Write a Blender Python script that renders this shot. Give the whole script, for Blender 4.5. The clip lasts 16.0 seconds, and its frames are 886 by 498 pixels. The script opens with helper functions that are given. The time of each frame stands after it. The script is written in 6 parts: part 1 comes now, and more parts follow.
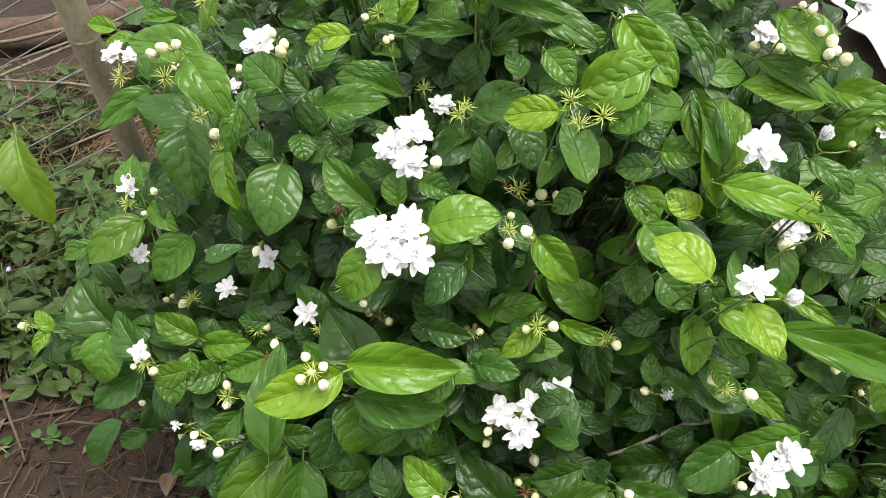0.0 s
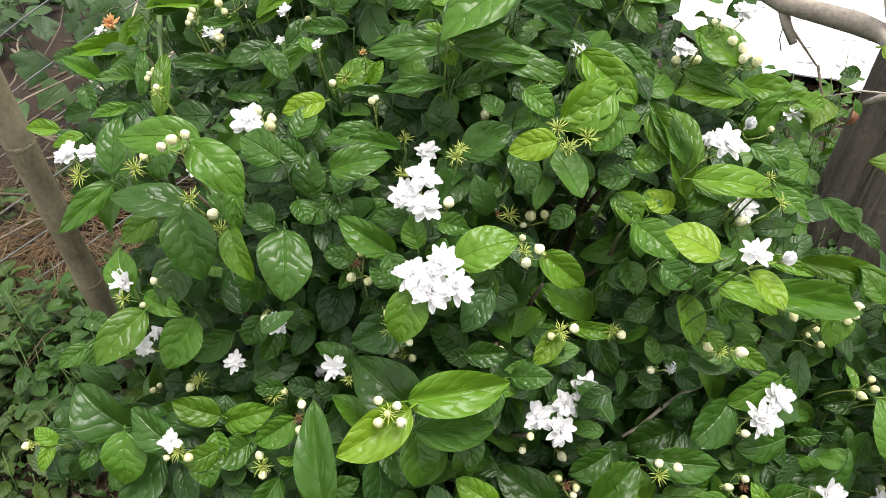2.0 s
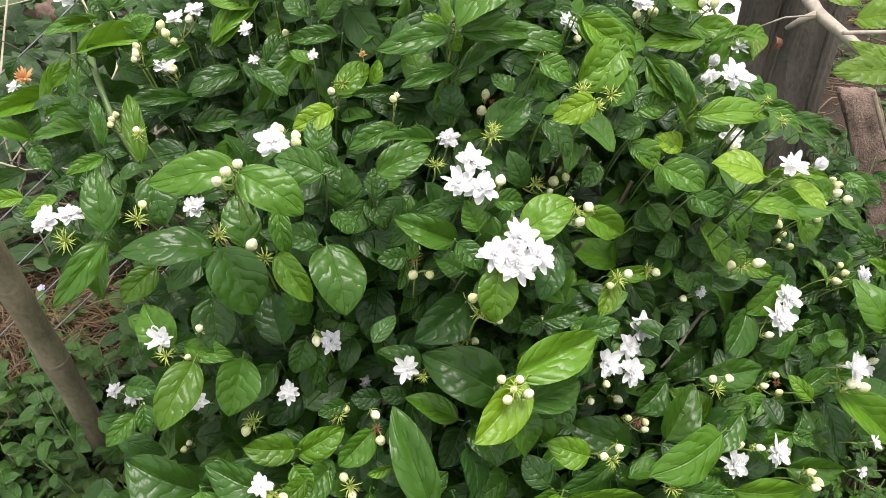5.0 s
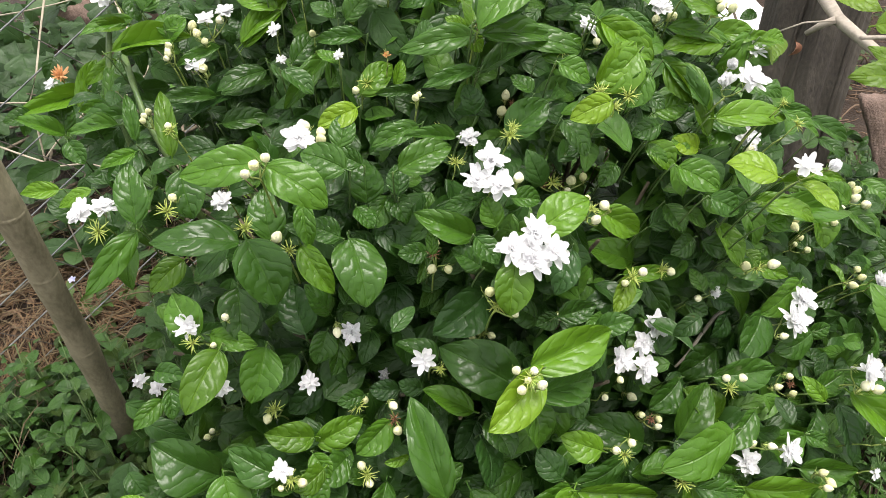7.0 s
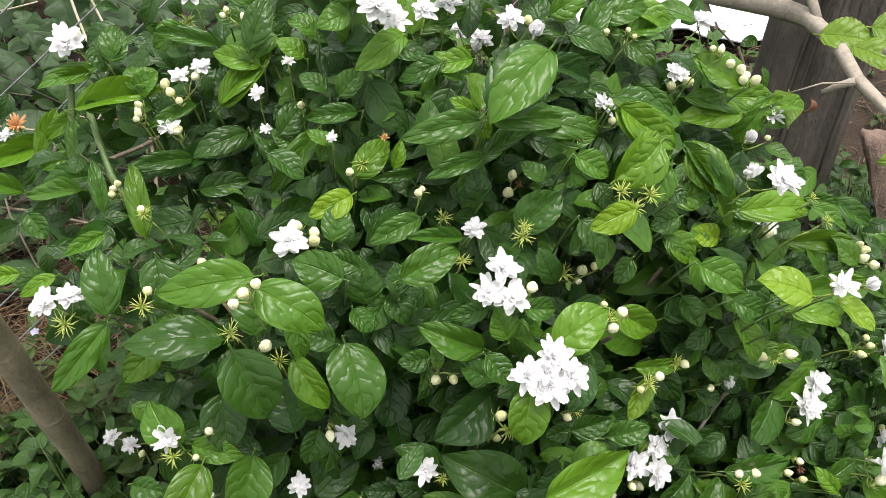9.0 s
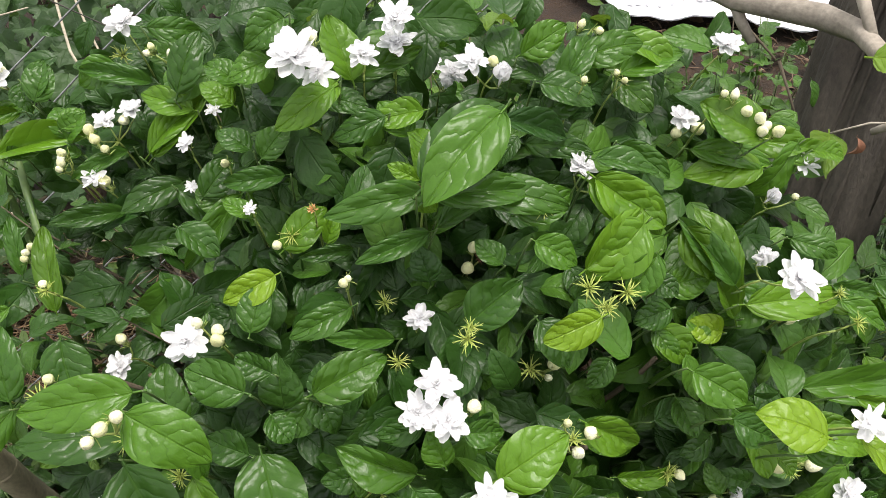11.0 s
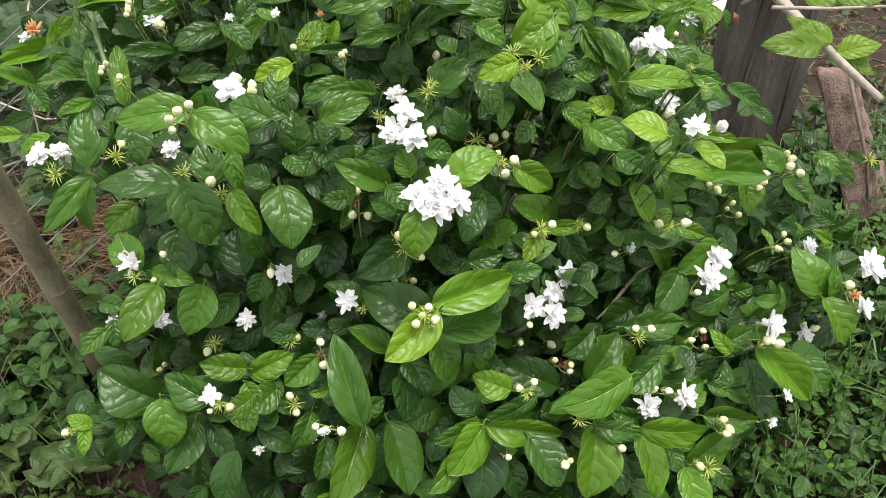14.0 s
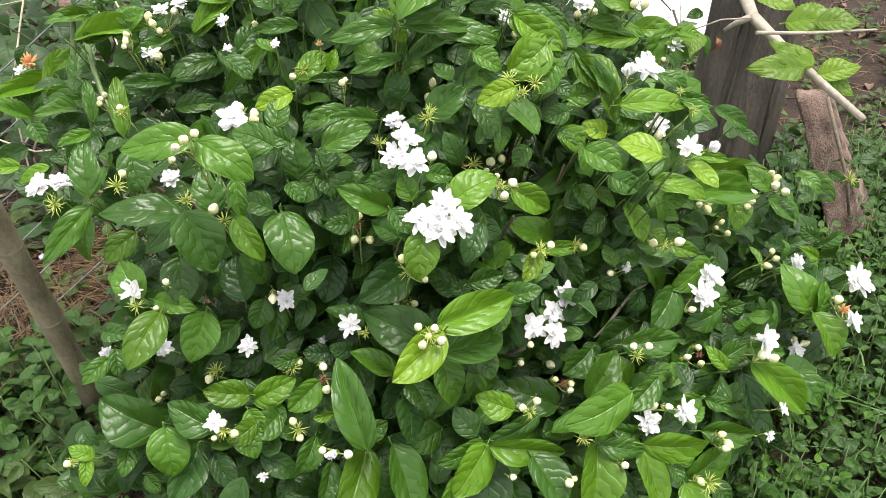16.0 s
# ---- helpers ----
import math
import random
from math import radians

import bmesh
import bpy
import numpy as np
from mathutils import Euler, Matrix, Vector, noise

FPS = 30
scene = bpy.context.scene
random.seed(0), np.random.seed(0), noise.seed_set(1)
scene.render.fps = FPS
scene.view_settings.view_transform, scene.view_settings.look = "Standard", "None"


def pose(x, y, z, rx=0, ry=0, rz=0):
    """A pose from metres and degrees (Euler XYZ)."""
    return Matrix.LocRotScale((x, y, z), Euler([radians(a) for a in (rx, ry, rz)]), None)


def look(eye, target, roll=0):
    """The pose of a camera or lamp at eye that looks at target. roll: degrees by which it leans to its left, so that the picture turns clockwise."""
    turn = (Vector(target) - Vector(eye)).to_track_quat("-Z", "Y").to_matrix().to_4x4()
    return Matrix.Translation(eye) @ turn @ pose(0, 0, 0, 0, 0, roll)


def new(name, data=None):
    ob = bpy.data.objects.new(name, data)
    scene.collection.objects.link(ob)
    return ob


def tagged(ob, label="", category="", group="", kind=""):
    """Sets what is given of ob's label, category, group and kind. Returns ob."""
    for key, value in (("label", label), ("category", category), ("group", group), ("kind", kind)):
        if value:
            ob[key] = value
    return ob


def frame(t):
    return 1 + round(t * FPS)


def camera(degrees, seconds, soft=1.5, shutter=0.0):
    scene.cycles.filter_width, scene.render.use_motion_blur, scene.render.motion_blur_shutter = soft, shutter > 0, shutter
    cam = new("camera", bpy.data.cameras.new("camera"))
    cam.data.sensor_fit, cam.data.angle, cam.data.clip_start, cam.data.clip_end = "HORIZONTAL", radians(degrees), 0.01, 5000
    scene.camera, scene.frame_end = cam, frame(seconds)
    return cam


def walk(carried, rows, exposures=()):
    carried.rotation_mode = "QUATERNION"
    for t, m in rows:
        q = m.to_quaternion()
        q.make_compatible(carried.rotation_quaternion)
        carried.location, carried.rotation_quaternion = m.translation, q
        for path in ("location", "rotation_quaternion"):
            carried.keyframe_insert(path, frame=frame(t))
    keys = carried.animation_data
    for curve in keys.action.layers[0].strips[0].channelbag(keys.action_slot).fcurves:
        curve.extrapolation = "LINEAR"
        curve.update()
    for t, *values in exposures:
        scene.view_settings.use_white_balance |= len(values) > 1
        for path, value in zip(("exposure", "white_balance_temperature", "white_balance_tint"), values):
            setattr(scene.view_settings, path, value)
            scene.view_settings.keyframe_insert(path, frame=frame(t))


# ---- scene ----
cam = camera(63.0, 16.0, soft=0.5)
METRES, EYE, TILT, LEAN, TURN = 1.35, 0.89, -38.0, 0.0, 0.0
ROWS = [
    (0, 0.0000, 0.0000, 0.0000, 0.00, 0.00, -0.00),
    (0.5, -0.0350, -0.0048, 0.0077, -4.14, 0.46, 4.99),
    (1, -0.0830, 0.0015, 0.0181, -10.51, 0.10, 10.72),
    (1.5, -0.1121, 0.0023, 0.0180, -12.39, -0.78, 12.68),
    (2, -0.0967, -0.0315, 0.0063, -10.10, 1.97, 11.07),
    (2.5, -0.0807, -0.0581, -0.0066, -7.91, 4.47, 10.19),
    (3, -0.1226, -0.0479, 0.0095, -12.07, 2.86, 17.48),
    (3.5, -0.1907, -0.0170, 0.0278, -17.95, -0.99, 23.05),
    (4, -0.2196, -0.0025, 0.0381, -22.48, -2.34, 23.75),
    (6.5, -0.2315, -0.0108, 0.0350, -21.01, -0.68, 23.40),
    (7, -0.2341, -0.0161, 0.0315, -20.50, -0.70, 22.97),
    (7.5, -0.2236, -0.0290, 0.0307, -20.03, 0.35, 23.09),
    (8, -0.2151, -0.0377, 0.0439, -19.36, 0.38, 22.64),
    (8.5, -0.2104, -0.0188, 0.0808, -21.30, -1.39, 21.81),
    (9, -0.2038, 0.0215, 0.1272, -23.14, -4.71, 22.61),
    (11.5, -0.0781, 0.0724, 0.1583, -17.55, -4.85, 22.18),
    (12, -0.1138, 0.0197, 0.1194, -19.18, -3.13, 24.86),
    (12.5, -0.1700, -0.0414, 0.0589, -21.66, -2.29, 25.50),
    (13, -0.1795, -0.0732, 0.0252, -21.00, -1.61, 23.36),
    (13.5, -0.1864, -0.0853, 0.0018, -18.33, 0.24, 23.03),
    (14, -0.1890, -0.0743, -0.0132, -18.85, -2.20, 21.31),
    (14.5, -0.2024, -0.0725, -0.0201, -19.14, -3.13, 20.38),
    (15, -0.2067, -0.0749, -0.0224, -19.91, -3.31, 21.15),
    (15.5, -0.2117, -0.0780, -0.0164, -21.14, -2.44, 21.46),
    (16, -0.2064, -0.0773, -0.0107, -20.46, -0.65, 22.37),
]
walk(cam, [(t, pose(0, 0, EYE, TILT, LEAN, TURN) @ pose(METRES * x, METRES * y, METRES * z, 90 + pitch, roll, yaw)) for t, x, y, z, yaw, pitch, roll in ROWS],
     [(0.0, 0.88, 6500, 15), (1.5, 0.8, 6500, 15), (4.0, 0.79, 6500, 15), (8.0, 0.85, 6500, 15), (9.0, 0.72, 6500, 15), (11.5, 0.62, 6500, 15), (12.5, 0.58, 6500, 15), (13.5, 0.66, 6500, 15), (14.5, 0.9, 6500, 15), (15.5, 1.05, 6500, 15), (16.0, 1.02, 6500, 15)])

# ---- light: bright overcast sky ----
world = bpy.data.worlds.new("overcast_sky")
scene.world = world
world.use_nodes = True
wn = world.node_tree
sky = wn.nodes.new("ShaderNodeTexSky")
sky.sky_type, sky.sun_disc = "NISHITA", False
sky.sun_elevation, sky.sun_rotation = radians(73), radians(129)
sky.air_density, sky.dust_density, sky.ozone_density = 1.0, 6.0, 0.6
soft_sky = wn.nodes.new("ShaderNodeMix")
soft_sky.data_type = "RGBA"
soft_sky.inputs[0].default_value = 0.7
soft_sky.inputs[7].default_value = (7.9, 7.9, 7.75, 1)
wn.links.new(sky.outputs[0], soft_sky.inputs[6])
wn.links.new(soft_sky.outputs[2], wn.nodes["Background"].inputs[0])
wn.nodes["Background"].inputs[1].default_value = 0.13
sun = new("sun", bpy.data.lights.new("sun", "SUN"))
sun.data.energy, sun.data.angle, sun.data.color = 2.6, radians(28), (1.0, 0.97, 0.92)
sun.matrix_world = look((0.75, -0.1, 3.2), (0, 0.5, 0))


# ---- materials ----
def node(tree, kind, **inputs):
    n = tree.nodes.new("ShaderNode" + kind)
    for k, v in inputs.items():
        n.inputs[int(k[1:]) if k[0] == "i" and k[1:].isdigit() else k].default_value = v
    return n


def math_node(tree, op, a, b=None, clamp=False):
    n = tree.nodes.new("ShaderNodeMath")
    n.operation, n.use_clamp = op, clamp
    for i, v in enumerate((a, b)):
        if v is None:
            continue
        if isinstance(v, (int, float)):
            n.inputs[i].default_value = v
        else:
            tree.links.new(v, n.inputs[i])
    return n.outputs[0]


def ramp(tree, value, *stops):
    n = tree.nodes.new("ShaderNodeValToRGB")
    e = n.color_ramp.elements
    while len(e) < len(stops):
        e.new(0.5)
    for el, (p, c) in zip(e, stops):
        el.position, el.color = p, (*c, 1)
    tree.links.new(value, n.inputs[0])
    return n.outputs[0]


def mix(tree, f, a, b, blend="MIX"):
    n = tree.nodes.new("ShaderNodeMix")
    n.data_type, n.blend_type = "RGBA", blend
    for i, v in ((0, f), (6, a), (7, b)):
        if isinstance(v, (int, float)):
            n.inputs[i].default_value = v
        elif isinstance(v, tuple):
            n.inputs[i].default_value = (*v, 1)
        else:
            tree.links.new(v, n.inputs[i])
    return n.outputs[2]


def blank(name):
    m = bpy.data.materials.new(name)
    m.use_nodes = True
    return m, m.node_tree, m.node_tree.nodes["Principled BSDF"]


def coords(tree, which="Object"):
    return tree.nodes.new("ShaderNodeTexCoord").outputs[which]


def noise_tex(tree, vec, scale, detail=4.0, rough=0.55):
    n = node(tree, "TexNoise", Scale=scale, Detail=detail, Roughness=rough)
    tree.links.new(vec, n.inputs["Vector"])
    return n.outputs[0]


def bump(tree, height, strength, distance, shader):
    n = node(tree, "Bump", Strength=strength, Distance=distance)
    tree.links.new(height, n.inputs["Height"])
    tree.links.new(n.outputs[0], shader.inputs["Normal"])
    return n.outputs[0]


def leaf_material(name, colour, pale, rough=0.36, veins=5.0, islands=False, glow=0.22):
    """A leaf with midrib, side veins, quilted relief and some light coming through."""
    m, t, p = blank(name)
    sep = t.nodes.new("ShaderNodeSeparateXYZ")
    t.links.new(coords(t, "UV"), sep.inputs[0])
    side = math_node(t, "MULTIPLY", math_node(t, "ABSOLUTE", math_node(t, "SUBTRACT", sep.outputs[0], 0.5)), 2.0)
    phase = math_node(t, "SUBTRACT", math_node(t, "MULTIPLY", sep.outputs[1], veins), math_node(t, "MULTIPLY", math_node(t, "POWER", side, 1.4), 1.5))
    stray = noise_tex(t, coords(t, "UV"), 4.0, 1.0)
    phase = math_node(t, "ADD", phase, math_node(t, "MULTIPLY", stray, 1.25))
    wave = math_node(t, "ABSOLUTE", math_node(t, "SINE", math_node(t, "MULTIPLY", phase, math.pi)))
    vein = math_node(t, "SUBTRACT", 1.0, math_node(t, "MULTIPLY", wave, 6.0), True)
    rib = math_node(t, "SUBTRACT", 1.0, math_node(t, "MULTIPLY", side, 16.0), True)
    line = math_node(t, "MULTIPLY", rib, 0.85)
    rnd = t.nodes.new("ShaderNodeNewGeometry").outputs["Random Per Island"] if islands else t.nodes.new("ShaderNodeObjectInfo").outputs["Random"]
    where = coords(t, "Object")
    if not islands:
        flat = node(t, "Mapping", Scale=(0.55, 1.0, 1.0))
        t.links.new(coords(t, "UV"), flat.inputs[0])
        where = flat.outputs[0]
    patch = noise_tex(t, where, 60.0 if islands else 3.2, 3.0)
    tone = ramp(t, rnd, (0.0, tuple(c * 0.62 for c in colour)), (0.5, colour), (1.0, tuple(c * k for c, k in zip(colour, (1.25, 1.15, 1.0)))))
    tone = mix(t, ramp(t, patch, (0.35, (0, 0, 0)), (0.7, (0.16, 0.16, 0.16))), tone, pale)
    tone = mix(t, math_node(t, "MULTIPLY", vein, 0.16 if islands else 0.24), tone, tuple(c * 0.55 for c in colour))
    rim = math_node(t, "MULTIPLY", math_node(t, "SUBTRACT", side, 0.955, True), 12.0, True)
    base = mix(t, math_node(t, "MULTIPLY", line if islands else math_node(t, "MAXIMUM", line, rim), 0.3 if islands else 0.55), tone, pale)
    specks = ramp(t, noise_tex(t, where, 320.0 if islands else 26.0, 2.0), (0.69, (0, 0, 0)), (0.74, (0.5, 0.5, 0.5)))
    base = mix(t, specks, base, (0.10, 0.075, 0.02))
    t.links.new(base, p.inputs["Base Color"])
    gloss = ramp(t, patch, (0.3, (rough - 0.04,) * 3), (0.75, (rough + 0.06,) * 3))
    t.links.new(gloss, p.inputs["Roughness"])
    p.inputs["Specular IOR Level"].default_value = 0.33
    puff = noise_tex(t, where, 70.0 if islands else 5.0, 0.5)
    crumple = noise_tex(t, where, 200.0 if islands else 12.0, 2.0)
    pillow = math_node(t, "MULTIPLY", math_node(t, "POWER", wave, 0.8), 0.22 if islands else 0.42)
    height = math_node(t, "ADD", math_node(t, "ADD", pillow, math_node(t, "MULTIPLY", puff, 1.1)), math_node(t, "MULTIPLY", crumple, 0.40 if islands else 0.32))
    height = math_node(t, "SUBTRACT", height, math_node(t, "MULTIPLY", rib, 0.5))
    nrm = bump(t, height, 0.60 if islands else 0.60, 0.0030, p)
    through_leaf = node(t, "BsdfTranslucent")
    t.links.new(mix(t, 0.5, base, (min(1, pale[0] * 1.5), min(1, pale[1] * 1.4), pale[2] * 0.7)), through_leaf.inputs[0])
    t.links.new(nrm, through_leaf.inputs["Normal"])
    both = node(t, "MixShader", i0=glow)
    t.links.new(p.outputs[0], both.inputs[1])
    t.links.new(through_leaf.outputs[0], both.inputs[2])
    t.links.new(both.outputs[0], t.nodes["Material Output"].inputs[0])
    return m


LEAF = {
    1: leaf_material("leaf_old", (0.026, 0.078, 0.014), (0.050, 0.120, 0.028), 0.31),
    2: leaf_material("leaf_dark", (0.036, 0.104, 0.012), (0.072, 0.162, 0.027), 0.31),
    3: leaf_material("leaf_mid", (0.052, 0.142, 0.011), (0.100, 0.220, 0.028), 0.33),
    4: leaf_material("leaf_light", (0.080, 0.190, 0.010), (0.142, 0.275, 0.026), 0.34),
    5: leaf_material("leaf_young", (0.128, 0.242, 0.010), (0.210, 0.340, 0.030), 0.36),
}
FILL = {
    # darkened foliage green: deep shade between leaves put into the colour
    1: leaf_material("foliage_shaded", (0.024, 0.074, 0.010), (0.050, 0.120, 0.022), 0.38, 5, True),
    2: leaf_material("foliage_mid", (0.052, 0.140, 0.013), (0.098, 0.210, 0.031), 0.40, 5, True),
    3: leaf_material("weed_leaves", (0.042, 0.082, 0.015), (0.090, 0.148, 0.038), 0.5, 4, True),
    4: leaf_material("vine_leaves", (0.036, 0.084, 0.024), (0.074, 0.140, 0.046), 0.5, 4, True),
    6: leaf_material("fresh_foliage", (0.085, 0.170, 0.018), (0.150, 0.255, 0.040), 0.42, 4, True, 0.3),
    5: leaf_material("undergrowth", (0.034, 0.092, 0.014), (0.070, 0.150, 0.032), 0.45, 4, True),
}
BRANCH_LEAF = leaf_material("branch_leaf", (0.105, 0.205, 0.012), (0.21, 0.33, 0.035), 0.42, 6, False, 0.3)


def petal_material(name, colour, deep, glow):
    m, t, p = blank(name)
    n = noise_tex(t, coords(t, "Object"), 3.0, 3.0)
    base = mix(t, ramp(t, n, (0.35, (0, 0, 0)), (0.8, (0.6, 0.6, 0.6))), colour, deep)
    t.links.new(base, p.inputs["Base Color"])
    p.inputs["Roughness"].default_value = 0.6
    p.inputs["Specular IOR Level"].default_value = 0.25
    bump(t, noise_tex(t, coords(t, "Object"), 14.0, 2.0), 0.2, 0.02, p)
    tr = node(t, "BsdfTranslucent")
    t.links.new(base, tr.inputs[0])
    both = node(t, "MixShader", i0=glow)
    t.links.new(p.outputs[0], both.inputs[1])
    t.links.new(tr.outputs[0], both.inputs[2])
    t.links.new(both.outputs[0], t.nodes["Material Output"].inputs[0])
    return m


PETAL = petal_material("white_petal", (0.94, 0.94, 0.94), (0.89, 0.90, 0.89), 0.48)
WITHER = petal_material("withered_petal", (0.66, 0.33, 0.13), (0.78, 0.58, 0.34), 0.25)


def bud_material():
    m, t, p = blank("cream_bud")
    sep = t.nodes.new("ShaderNodeSeparateXYZ")
    t.links.new(coords(t, "Object"), sep.inputs[0])
    rnd = t.nodes.new("ShaderNodeObjectInfo").outputs["Random"]
    cream = ramp(t, rnd, (0.0, (0.66, 0.67, 0.33)), (0.6, (0.76, 0.77, 0.45)), (1.0, (0.82, 0.82, 0.56)))
    base = mix(t, ramp(t, sep.outputs[2], (0.0, (1, 1, 1)), (0.35, (0, 0, 0))), cream, (0.50, 0.58, 0.18))
    t.links.new(base, p.inputs["Base Color"])
    p.inputs["Roughness"].default_value = 0.5
    p.inputs["Subsurface Weight"].default_value = 0.1
    p.inputs["Subsurface Radius"].default_value = (0.3, 0.3, 0.2)
    bump(t, noise_tex(t, coords(t, "Object"), 7.0, 2.0), 0.25, 0.05, p)
    return m


BUD = bud_material()


def plain_material(name, low, high, scale, rough=0.7, relief=0.4, depth=0.01, detail=5.0, stretch=None, fine=None):
    """Two-scale mottled surface."""
    m, t, p = blank(name)
    vec = coords(t, "Object")
    if stretch:
        mp = node(t, "Mapping", Scale=stretch)
        t.links.new(vec, mp.inputs[0])
        vec = mp.outputs[0]
    a = noise_tex(t, vec, scale, detail, 0.6)
    b = noise_tex(t, vec, fine or scale * 9, 3.0)
    both = math_node(t, "ADD", math_node(t, "MULTIPLY", a, 0.6), math_node(t, "MULTIPLY", b, 0.4))
    t.links.new(ramp(t, both, (0.34, low), (0.66, high)), p.inputs["Base Color"])
    t.links.new(ramp(t, b, (0.3, (rough - 0.1,) * 3), (0.7, (min(1.0, rough + 0.1),) * 3)), p.inputs["Roughness"])
    bump(t, both, relief, depth, p)
    return m


SOIL = plain_material("damp_soil", (0.007, 0.0039, 0.0014), (0.044, 0.0235, 0.0085), 14.0, 0.9, 1.0, 0.02, detail=8.0, fine=150.0)
BARK_STAKE = plain_material("grey_green_bark", (0.14, 0.125, 0.072), (0.33, 0.295, 0.19), 26.0, 0.75, 0.6, 0.004, stretch=(1, 1, 0.5))
OLD_WOOD = plain_material("dark_weathered_wood", (0.034, 0.029, 0.022), (0.108, 0.095, 0.073), 11.0, 0.9, 0.8, 0.008, stretch=(1.6, 1.6, 0.7), fine=120.0)
PALE_BARK = plain_material("pale_bark", (0.20, 0.175, 0.135), (0.42, 0.375, 0.30), 18.0, 0.75, 0.5, 0.004)
DRY_STICK = plain_material("dry_twig", (0.050, 0.041, 0.026), (0.225, 0.188, 0.125), 16.0, 0.8, 0.5, 0.003)
RED_STRAW = plain_material("red_straw", (0.030, 0.015, 0.007), (0.26, 0.165, 0.080), 30.0, 0.85, 0.3, 0.002)
STRAW = plain_material("dry_straw", (0.035, 0.025, 0.011), (0.22, 0.165, 0.085), 22.0, 0.85, 0.3, 0.002)
EARTH_BLOCK = plain_material("red_brown_earth", (0.080, 0.054, 0.040), (0.29, 0.205, 0.160), 34.0, 0.95, 1.0, 0.010, fine=300.0)
SOIL_STALK = plain_material("damp_dead_stalk", (0.020, 0.013, 0.006), (0.125, 0.085, 0.045), 18.0, 0.85, 0.4, 0.002)
RUSTY_WIRE = plain_material("rusty_wire", (0.03, 0.028, 0.025), (0.10, 0.085, 0.07), 50.0, 0.7, 0.3, 0.001)
LOG_BARK = plain_material("brown_log_bark", (0.032, 0.020, 0.012), (0.150, 0.095, 0.058), 8.0, 0.9, 0.8, 0.010, fine=90.0)
GREEN_STEM = plain_material("green_stem", (0.045, 0.10, 0.025), (0.13, 0.20, 0.055), 30.0, 0.5, 0.2, 0.002)
WOODY_STEM = plain_material("woody_stem", (0.05, 0.04, 0.024), (0.15, 0.12, 0.075), 30.0, 0.75, 0.5, 0.003)
STALK = plain_material("flower_stalk", (0.13, 0.22, 0.04), (0.36, 0.43, 0.11), 40.0, 0.5, 0.1, 0.001)
CALYX = plain_material("yellow_green_calyx", (0.24, 0.34, 0.05), (0.48, 0.54, 0.14), 40.0, 0.5, 0.1, 0.001)
DRY_CALYX = plain_material("brown_calyx", (0.13, 0.05, 0.025), (0.30, 0.14, 0.07), 40.0, 0.7, 0.2, 0.001)
WIRE = plain_material("galvanised_wire", (0.11, 0.12, 0.11), (0.30, 0.31, 0.30), 60.0, 0.5, 0.2, 0.001)
WIRE.node_tree.nodes["Principled BSDF"].inputs["Metallic"].default_value = 0.35
SACKCLOTH = plain_material("white_woven_plastic", (0.76, 0.77, 0.78), (0.86, 0.86, 0.86), 6.0, 0.55, 0.4, 0.004, fine=240.0)
PRINT = plain_material("faded_grey_print", (0.30, 0.31, 0.33), (0.48, 0.49, 0.50), 30.0, 0.6, 0.1, 0.001)
GRASS = plain_material("grass_blade", (0.045, 0.12, 0.025), (0.11, 0.21, 0.05), 8.0, 0.55, 0.1, 0.001)
LITTER = plain_material("fallen_leaves", (0.07, 0.045, 0.028), (0.23, 0.15, 0.09), 14.0, 0.85, 0.4, 0.003)


# ---- mesh helpers ----
def mesh_of(name, verts, faces, material, uvs=None, smooth=True):
    me = bpy.data.meshes.new(name)
    me.from_pydata([tuple(v) for v in verts], [], faces)
    if uvs is not None:
        lay = me.uv_layers.new(name="UVMap")
        idx = np.zeros(len(me.loops), dtype=np.int32)
        me.loops.foreach_get("vertex_index", idx)
        lay.data.foreach_set("uv", np.asarray(uvs, dtype=np.float32)[idx].ravel())
    me.polygons.foreach_set("use_smooth", [smooth] * len(me.polygons))
    me.materials.append(material)
    me.update()
    return me


def put(name, me, parent=None, m=None, label="", category="", group="", kind=""):
    ob = new(name, me)
    if parent is not None:
        ob.parent = parent
    if m is not None:
        ob.matrix_basis = m
    return tagged(ob, label, category, group, kind)


def join(pieces):
    """One vertex and face list out of many (verts, faces)."""
    V, Fc, k = [], [], 0
    for v, f in pieces:
        V.append(np.asarray(v, dtype=float))
        Fc += [tuple(i + k for i in q) for q in f]
        k += len(v)
    return (np.vstack(V), Fc) if V else (np.zeros((0, 3)), [])


def tube(points, radii, sides=6, wobble=0.0):
    """A closed tube along points with a radius at each one."""
    pts = [Vector(p) for p in points]
    verts, faces, ref = [], [], Vector((0.31, 0.52, 0.79))
    for i, p in enumerate(pts):
        d = (pts[min(i + 1, len(pts) - 1)] - pts[max(i - 1, 0)]).normalized()
        s = d.cross(ref).normalized()
        u = s.cross(d)
        for k in range(sides):
            a = 2 * math.pi * k / sides
            r = radii[i] * (1 + wobble * (noise.noise(p * 9 + Vector((k * 1.7, 0, 0)))))
            verts.append(p + r * (math.cos(a) * s + math.sin(a) * u))
    for i in range(len(pts) - 1):
        for k in range(sides):
            a, b = i * sides + k, i * sides + (k + 1) % sides
            faces.append((a, b, b + sides, a + sides))
    verts += [pts[0], pts[-1]]
    n = len(verts)
    last = (len(pts) - 1) * sides
    for k in range(sides):
        faces.append((n - 2, (k + 1) % sides, k))
        faces.append((n - 1, last + k, last + (k + 1) % sides))
    return np.array([tuple(v) for v in verts]), faces


